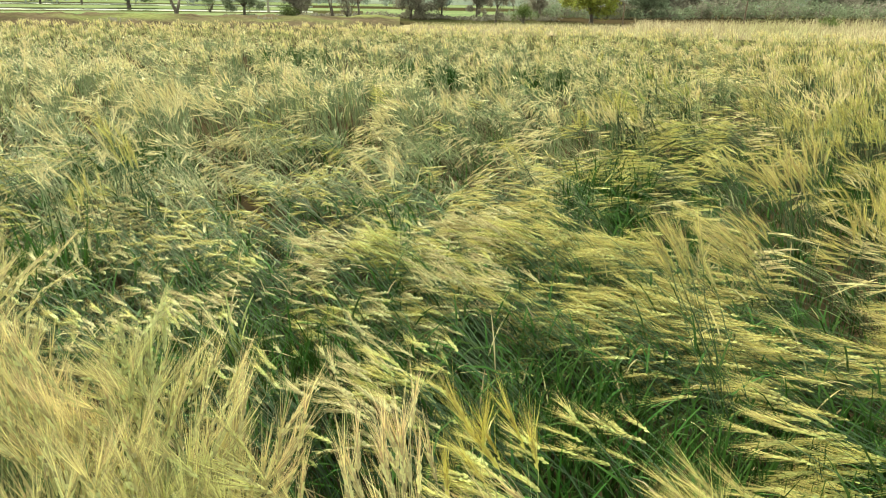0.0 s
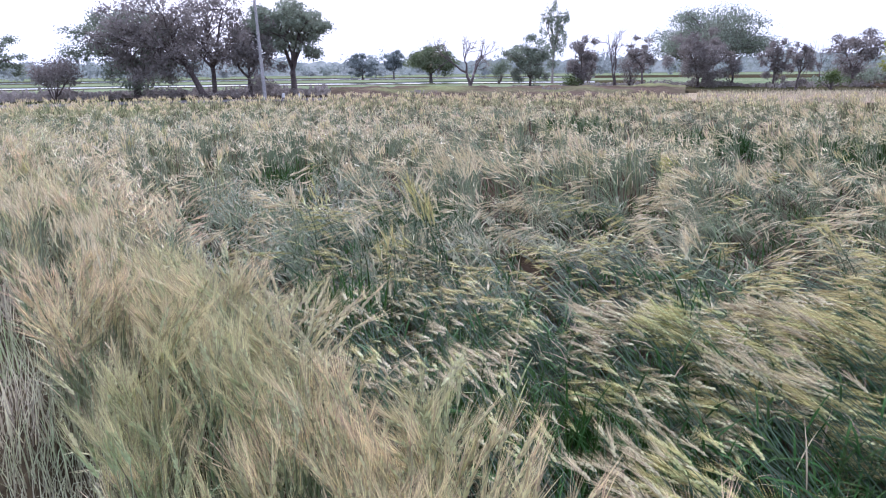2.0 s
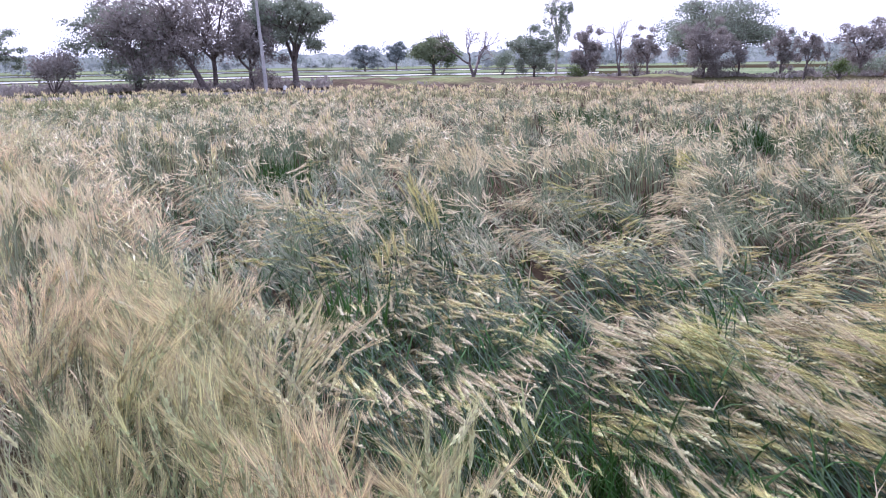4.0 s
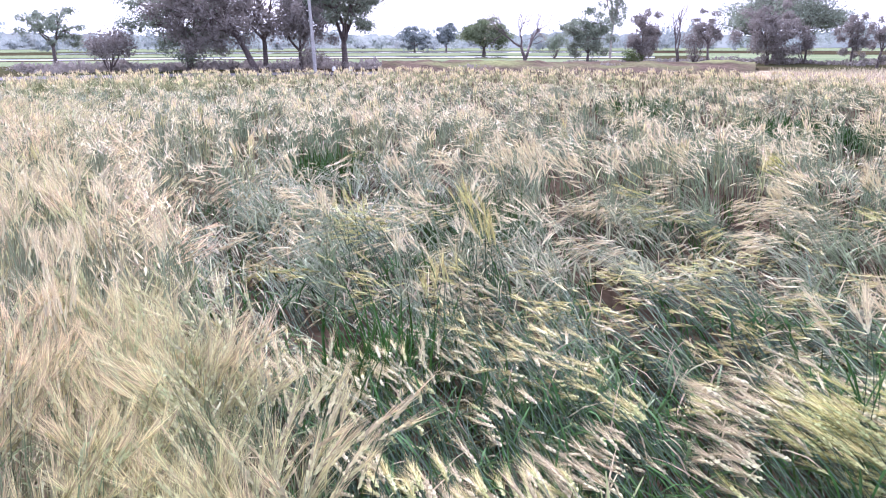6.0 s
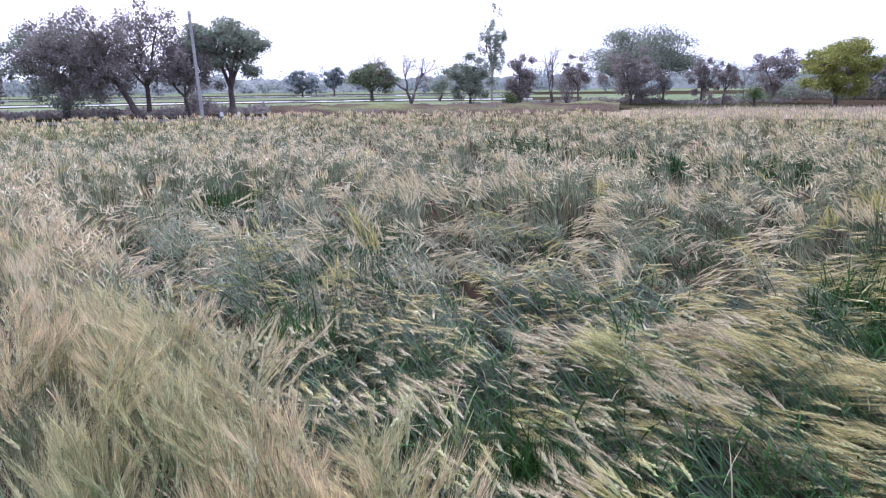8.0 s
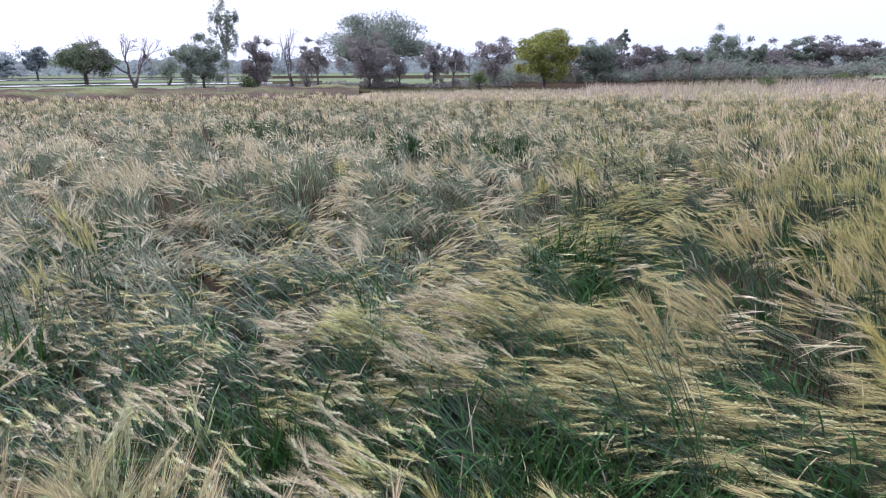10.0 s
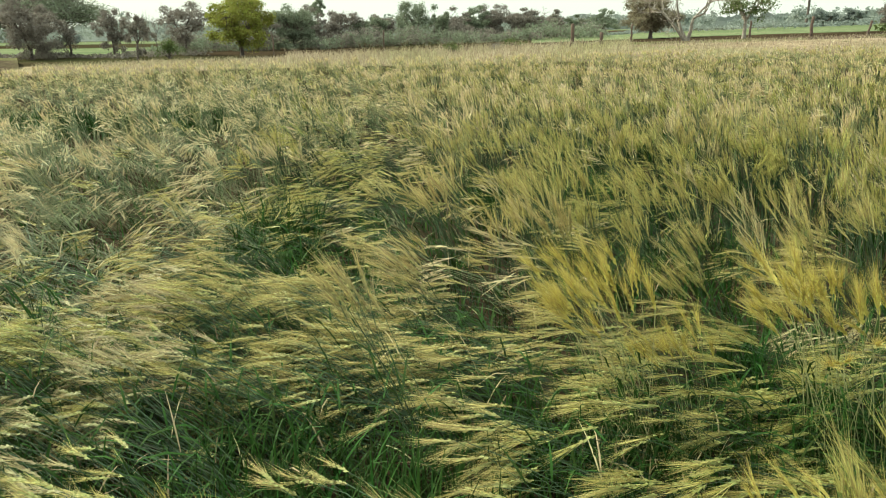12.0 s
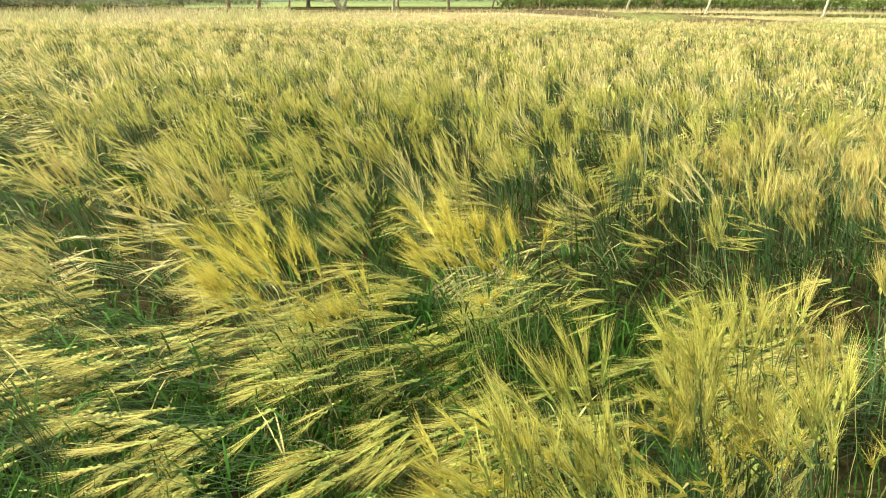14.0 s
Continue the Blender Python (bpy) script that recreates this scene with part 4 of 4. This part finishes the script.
tree("slender_tree", -25.5, 81.1, 11.3, 3.2, "tall slender tree with airy hanging foliage", M_FOL_GREY_HAZE, 0.3, 0.13, 34, 80, 0.24, 13, low=0.28, gap=0.15, bark=M_PALEBARK)
tree("dense_tree", -14.6, 54.1, 4.0, 3.3, "small dense dusty, hazy brown tree", M_FOL_BROWN_HAZE, 0.15, 0.1, 22, 130, 0.2, 14, low=0.08)
bush("scrub", -15.0, 52.9, 1.35, 1.9, "low olive-green bush beside a tree", M_FOL_GREEN, 15, 400, 0.16)
bare_tree("dead_tree", -12.0, 54.7, "thin leafless tree with spiky branches", 1.6, 0.08, 4, 16, ((0.05, 0, 1.0), (-0.35, 0, 1.0)), 0.35)
bush("scrub_tree", -11.1, 55.9, 2.9, 3.2, "dusty, hazy purple-brown scrub tree", M_FOL_BROWN_HAZE, 17, 700, 0.18, "tree")
tree("small_tree", -9.8, 54.1, 4.0, 3.0, "small tree with crooked stem and brown foliage", M_FOL_BROWN_HAZE, 0.4, 0.08, 15, 90, 0.19, 18, low=0.45, lean=(-0.08, 0), gap=0.15)
tree("umbrella_tree", -7.0, 71.7, 7.9, 13.6, "wide umbrella-crowned grey-green tree", M_FOL_GREY_HAZE, 0.2, 0.26, 84, 190, 0.22, 19, low=0.2, umbrella=0.6)
tree("dense_tree", -6.6, 61.6, 5.0, 5.4, "bushy purple-brown tree below a larger crown", M_FOL_BROWN_HAZE, 0.12, 0.13, 34, 170, 0.2, 20, low=0.02)
bush("scrub_tree", -4.2, 65.9, 2.9, 2.5, "dusty, hazy purple-brown scrub tree", M_FOL_BROWN_HAZE, 21, 700, 0.2, "tree")
tree("small_tree", -0.8, 62.0, 4.1, 3.0, "small dusty, hazy tree at the field's end", M_FOL_BROWN_HAZE, 0.28, 0.09, 18, 100, 0.2, 22, low=0.2, gap=0.1)
tree("small_tree", 0.8, 56.0, 3.7, 2.2, "small crooked tree at the field's end", M_FOL_BROWN_HAZE, 0.3, 0.08, 15, 90, 0.18, 23, low=0.25, gap=0.1, lean=(0.08, 0))
bare_tree("bare_sapling", 2.5, 65.9, "thin leafless sapling among dusty trees", 1.3, 0.06, 4, 24, ((0.0, 0, 1.0),), 0.3)
tree("dense_tree", 5.0, 65.8, 5.0, 5.6, "dusty, hazy dark-brown spreading tree", M_FOL_BROWN_HAZE, 0.25, 0.13, 28, 110, 0.21, 25, low=0.2, gap=0.1)
bush("scrub", 3.0, 55.9, 1.6, 2.6, "bright olive-green bush at the field's end", M_FOL_GREEN, 26, 800, 0.14)
tree("lime_tree", 8.6, 57.5, 5.3, 6.0, "full yellow-green leafy tree at the field's end", M_FOL_LIME, 0.18, 0.16, 44, 190, 0.22, 27, low=0.08)
tree("pale_tree", 17.5, 78.2, 5.4, 6.2, "pale grey-green rounded tree", M_FOL_GREY_HAZE, 0.2, 0.15, 34, 150, 0.26, 28, low=0.06)
tree("small_tree", 24.0, 92.1, 6.8, 2.2, "tall thin tree with a tufted top", M_FOL_GREY_HAZE, 0.6, 0.1, 10, 80, 0.28, 29, low=0.62)
tree("hedgerow_tree", 24.4, 81.6, 5.1, 6.2, "dusty, hazy brown hedgerow tree", M_FOL_BROWN_HAZE, 0.2, 0.13, 26, 120, 0.26, 30, low=0.05)
tree("hedgerow_tree", 27.7, 80.5, 4.1, 5.8, "dusty, hazy grey-green hedgerow tree", M_FOL_GREY_HAZE, 0.2, 0.13, 22, 120, 0.26, 31, low=0.05)
tree("hedgerow_tree", 32.4, 78.7, 6.4, 5.3, "rounded grey-green hedgerow tree", M_FOL_GREY_HAZE, 0.2, 0.13, 26, 110, 0.26, 32, low=0.1, gap=0.1)
tree("hedgerow_tree", 34.3, 74.6, 4.6, 2.4, "small dark hedgerow tree", M_FOL_GREY_HAZE, 0.3, 0.09, 14, 90, 0.24, 33, low=0.2)
tree("hedgerow_tree", 41.5, 80.0, 4.8, 4.6, "dusty, hazy grey-green hedgerow tree", M_FOL_GREY_HAZE, 0.2, 0.13, 24, 120, 0.28, 34, low=0.05)
tree("hedgerow_tree", 46.8, 77.0, 4.8, 5.8, "dusty, hazy brown hedgerow tree", M_FOL_BROWN_HAZE, 0.2, 0.13, 28, 120, 0.28, 35, low=0.05)
bare_tree("bare_tree", 49.9, 77.5, "pale leafless tree in the hedgerow", 1.3, 0.08, 4, 36, ((0.0, 0, 1.0),), 0.4, M_PALEBARK)
tree("hedgerow_tree", 55.0, 77.7, 3.9, 3.9, "dusty, hazy grey-green hedgerow tree", M_FOL_GREY_HAZE, 0.2, 0.13, 20, 110, 0.28, 37, low=0.05)
tree("hedgerow_tree", 57.9, 75.5, 4.4, 4.8, "dusty, hazy grey-green hedgerow tree", M_FOL_GREY_HAZE, 0.2, 0.13, 24, 110, 0.28, 38, low=0.05)
for hx, hy, ht, hw, hs in ((21.0, 84.0, 4.9, 4.6, 61), (30.0, 83.0, 4.4, 4.0, 62), (37.8, 79.0, 4.6, 5.0, 63), (44.2, 80.5, 5.2, 5.4, 64), (51.8, 79.0, 4.6, 4.8, 65), (13.2, 77.0, 4.6, 5.0, 66)):
    tree("hedgerow_tree", hx, hy, ht, hw, "dusty, hazy purple-brown hedgerow tree", M_FOL_BROWN_HAZE, 0.22, 0.13, 26, 110, 0.27, hs, low=0.08)
bush("scrub", 19.9, 41.6, 1.25, 1.6, "small dark green bush in dry grass", M_FOL_GREEN, 39, 350, 0.12)
bush("scrub", 26.6, 44.8, 1.3, 2.2, "low dark bush in dry grass", M_FOL_GREEN, 40, 350, 0.13)
bush("scrub", 24.0, 43.0, 1.0, 1.2, "low dark bush in dry grass", M_FOL_BROWN_HAZE, 41, 200, 0.13)
tree("dense_tree", 43.7, 49.6, 5.3, 6.2, "dense rounded brown-green tree behind the fence", M_FOL_TAN, 0.18, 0.18, 40, 170, 0.22, 42, low=0.06)
bare_tree("bare_tree", 37.7, 38.8, "leafless pale tree with two crooked trunks", 1.7, 0.15, 6, 43, ((-0.45, 0.3, 1.0), (0.5, -0.3, 1.0), (-0.9, 0.5, 0.9)), 0.62, M_PALEBARK)
tree("green_tree", 41.8, 37.4, 5.4, 5.6, "sparse yellow-green tree behind the fence", M_FOL_GREEN, 0.3, 0.13, 24, 70, 0.2, 44, low=0.28, gap=0.25, bark=M_PALEBARK)
tree("round_tree", 80.3, 59.8, 4.2, 4.4, "hazy round tree beyond the green field", M_FOL_FAR_HAZE, 0.2, 0.15, 22, 100, 0.32, 45, low=0.1)
tree("round_tree", 83.6, 58.1, 4.2, 3.6, "hazy round tree beyond the green field", M_FOL_FAR_HAZE, 0.2, 0.15, 20, 100, 0.32, 46, low=0.15)
tree("sapling", 47.3, 30.2, 4.2, 2.2, "dark-leaved sapling behind the fence", M_FOL_BROWN_HAZE, 0.25, 0.06, 16, 60, 0.17, 47, low=0.25, gap=0.15)
bare_tree("bare_tree", 69.5, 39.9, "grey leafless tree behind a hedge", 1.4, 0.1, 5, 48, ((0.1, 0, 1.0), (-0.3, 0.1, 1.0)), 0.45, M_PALEBARK)
tree("dense_tree", 69.9, 34.9, 6.0, 7.4, "large dense dark tree behind a hedge", M_FOL_GREY_HAZE, 0.2, 0.2, 40, 150, 0.28, 49, low=0.08)
tree("sapling", 54.3, 20.9, 3.7, 1.4, "sapling with withered yellow-tan leaves", M_FOL_TAN, 0.2, 0.05, 14, 60, 0.17, 50, low=0.2)


def undergrowth(az0, az1, dist, count, top, mat, label, seed):
    r = np.random.default_rng(400 + seed)
    s = Soup()
    for k in range(count):
        az = radians(az0 + (az1 - az0) * (k + r.uniform(-0.5, 0.5)) / count)
        rr = dist + r.normal(0, 2.0)
        x, y = -rr * math.sin(az), rr * math.cos(az)
        h = top * r.uniform(0.75, 1.1) * (0.22 + 0.95 * float(vnoise(k * 0.3, 0.5, seed)) ** 1.3)
        at = (x, y, float(ground_z(x, y)) + h * 0.42)
        leafy_mass(s, at, (1.25, 1.25, h * 0.56), int(60 + 40 * top), 0.24, r)
    tagged(part("undergrowth", s, mat), label, "scrub", kind="stuff")


undergrowth(62, 36, 50, 120, 1.1, M_FOL_BROWN_HAZE, "dusty, hazy brown scrub under the roadside trees", 1)
undergrowth(38, 12, 50, 70, 0.55, M_FOL_BROWN_HAZE, "low dusty, hazy scrub along the bund", 2)
undergrowth(20, -6, 64, 40, 0.9, M_FOL_BROWN_HAZE, "dusty, hazy brown scrub under the trees", 3)
undergrowth(-3, -38, 82, 110, 3.2, M_FOL_BROWN_HAZE, "dusty, hazy brown hedgerow scrub behind dry grass", 4)
undergrowth(-2, -38, 80, 90, 2.8, M_FOL_GREY_HAZE, "dusty, hazy grey-green hedgerow scrub behind dry grass", 6)
undergrowth(-36, -60, 95, 50, 1.6, M_FOL_FAR_HAZE, "hazy low scrub beyond the green field", 5)


def palm_tree(x, y, top):
    r = np.random.default_rng(61)
    z0 = float(ground_z(x, y))
    base = tagged(new("palm_tree"), "tall thin fan palm far beyond the fields", "tree")
    base.location = (x, y, z0 - 0.05)
    wood, crown = Soup(), Soup()
    h = top - z0 - 0.6
    tube(wood, [(0, 0, 0), (0.1, 0, h * 0.4), (0.05, 0, h * 0.8), (0, 0, h)], [0.22, 0.16, 0.15, 0.15], 8)
    for k in range(26):
        a, e = r.uniform(0, 6.283), r.uniform(-0.7, 1.3)
        d = np.array([math.cos(a) * math.cos(e), math.sin(a) * math.cos(e), math.sin(e)])
        tip = np.array([0, 0, h]) + d * 0.75
        limb(wood, (0, 0, h), tip, 0.03, 0.015, r, 0.05, 3, 4)
        for j in range(9):
            o = unit(d + r.normal(0, 0.5, 3))
            sd = unit(np.cross(o, r.normal(0, 1, 3))) * 0.06
            crown.add([tip - sd, tip + sd, tip + o * r.uniform(0.35, 0.6)], None, [(0, 1, 2)])
    part("trunk", wood, M_BARK, base, smoothed=True)
    part("fronds", crown, M_FOL_FAR_HAZE, base)


palm_tree(87.0, 67.5, 6.9)


def build_hedge():
    r = np.random.default_rng(71)
    base = tagged(new("hedge"), "long bushy green hedge behind the fence", "hedge")
    leaves, stems = Soup(), Soup()
    for k in range(150):
        az = radians(-57 - 36 * k / 149)
        rr = 60 + r.uniform(-1.5, 1.5)
        x, y = -rr * math.sin(az), rr * math.cos(az)
        z = float(ground_z(x, y))
        h = (0.95 + 0.75 * float(vnoise(k * 0.15, 0.5, 77))) * r.uniform(0.7, 1.15)
        limb(stems, (x, y, z - 0.05), (x + r.normal(0, 0.3), y, z + h * 0.7), 0.04, 0.01, r, 0.1, 4, 4)
        leafy_mass(leaves, (x, y, z + h * 0.55), (0.78, 0.78, h * 0.5), 150, 0.2, r)
    part("wood", stems, M_BARK, base, smoothed=True, kind="stuff")
    part("foliage", leaves, M_FOL_GREEN, base)


build_hedge()


def build_far_woods():
    """A belt of crowns with a ragged mass of trees behind them."""
    r = np.random.default_rng(83)
    s = Soup()
    for k in range(420):
        az = radians(r.uniform(-80, 64))
        rr = r.uniform(165, 320)
        x, y = -rr * math.sin(az), rr * math.cos(az)
        z = float(ground_z(x, y))
        h = r.uniform(4.0, 9.5) * (0.55 + 0.8 * float(vnoise(math.degrees(az) * 0.25, 2.0, 5))) * rr / 250
        w = r.uniform(3.0, 8.0)
        for j in range(3):
            at = (x + r.normal(0, w * 0.3), y + r.normal(0, w * 0.3), z + h * r.uniform(0.3, 0.68))
            leafy_mass(s, at, (w * 0.45, w * 0.45, h * 0.34), 60, 0.9, r)
    n = 3000
    az = np.radians(np.linspace(-112, 88, n))
    d = np.degrees(az)
    for rr, high in ((335, 4.5), (350, 6.5)):
        x, y = -rr * np.sin(az), rr * np.cos(az)
        z = ground_z(x, y)
        top = z + high * (0.55 + 0.45 * vnoise(d * 0.3, d * 0, rr) + 0.3 * vnoise(d * 1.7, d * 0, rr + 1) + 0.14 * vnoise(d * 7.0, d * 0, rr + 2))
        v = np.concatenate([np.stack([x, y, z - 1], -1), np.stack([x, y, top], -1)])
        k = np.arange(n - 1)
        s.add(v, np.stack([k, k + 1, k + 1 + n, k + n], -1))
    tagged(part("far_woods", s, M_FOL_FAR_HAZE), "hazy belt of distant trees on the horizon", "woods", kind="stuff")


build_far_woods()


# ---- posts and pole ----
def fence_post(x, y, top, label, mat, lean=(0.0, 0.0), girth=0.075, seed=0):
    r = np.random.default_rng(3000 + seed)
    z0 = float(ground_z(x, y))
    s = Soup()
    n = 7
    t = np.linspace(0, 1, n)
    h = top - z0 + 0.1
    pts = np.stack([lean[0] * t * h + r.normal(0, 0.012, n), lean[1] * t * h + r.normal(0, 0.012, n), h * t], -1)
    tube(s, pts, girth * (1.1 - 0.2 * t) * r.uniform(0.92, 1.08, n), 7)
    ob = part("fence_post", s, mat)
    ob.location = (x, y, z0 - 0.1)
    return tagged(ob, label, "post", "fence posts along the path")


DARKPOST = "dark weathered wooden fence post in dry grass"
fence_post(29.0, 40.9, 2.2, "thick weathered gate post in dry grass", M_POST, girth=0.13, seed=1)
fence_post(30.6, 39.7, 1.6, "short broken post in dry grass", M_POST, girth=0.14, seed=2)
fence_post(33.5, 40.0, 2.15, DARKPOST, M_POST, seed=3)
fence_post(39.1, 34.5, 2.25, DARKPOST, M_POST, seed=4)
fence_post(41.4, 31.6, 2.45, DARKPOST, M_POST, seed=5, girth=0.1)
fence_post(44.1, 29.6, 2.15, "dark wooden fence post leaning over", M_POST, (0.12, -0.1), seed=6)
fence_post(46.9, 27.1, 2.25, DARKPOST, M_POST, seed=7)
fence_post(50.0, 21.5, 2.9, "brown wooden fence post leaning over", M_PALEBARK, (0.12, -0.15), seed=8)
fence_post(51.7, 16.2, 3.2, "pale whitewashed leaning fence post", M_PALEPOST, (0.05, -0.2), seed=9)
fence_post(54.0, 9.0, 3.0, "pale wooden fence post by the path", M_PALEPOST, (0.05, -0.1), seed=10)
fence_post(17.0, 47.0, 1.9, "thin dark post in dry grass", M_POST, seed=11, girth=0.05)
fence_post(9.5, 49.0, 1.7, "thin dark post in dry grass", M_POST, seed=12, girth=0.05)


def utility_pole(x, y, top):
    z0 = float(ground_z(x, y))
    base = tagged(new("utility_pole"), "slightly leaning grey concrete utility pole by the road", "pole")
    base.location = (x, y, z0 - 0.1)
    h = top - z0
    s = Soup()
    lean = np.array([-0.16, -0.12, 0])
    pts = [np.array([0, 0, h * k / 8]) + lean * (k / 8) for k in range(9)]
    tube(s, pts, np.linspace(0.11, 0.075, 9), 8)
    part("shaft", s, M_POLE, base)
    c = Soup()
    e = np.array([-0.16, -0.12, h - 0.25])
    tube(c, [e + (-0.35, 0.28, 0), e + (0, 0, 0.0), e + (0.35, -0.28, 0)], [0.04, 0.04, 0.04], 4)
    part("crossarm", c, M_METAL, base, "steel crossarm")
    for k in (-0.32, 0.32):
        i = Soup()
        p = e + (k, -k * 0.82, 0.03)
        tube(i, [p, p + (0, 0, 0.06), p + (0, 0, 0.1), p + (0, 0, 0.18)], [0.02, 0.05, 0.035, 0.02], 6)
        part("insulator", i, M_WHITE, base)


utility_pole(-27.8, 31.6, 6.1)


def marker_stone(x, y):
    s = Soup()
    z = float(ground_z(x, y))
    tube(s, [(0, 0, -0.05), (0, 0, 0.08), (0, 0, 0.22), (0, 0, 0.27)], [0.12, 0.12, 0.1, 0.06], 8)
    ob = part("marker_stone", s, M_WHITE)
    ob.location = (x, y, z)
    tagged(ob, "small whitewashed marker stone beside the road", "stone", "stones by the road")


for sx, sy in ((-28.9, 34.6), (-27.8, 34.9)):
    marker_stone(sx, sy)
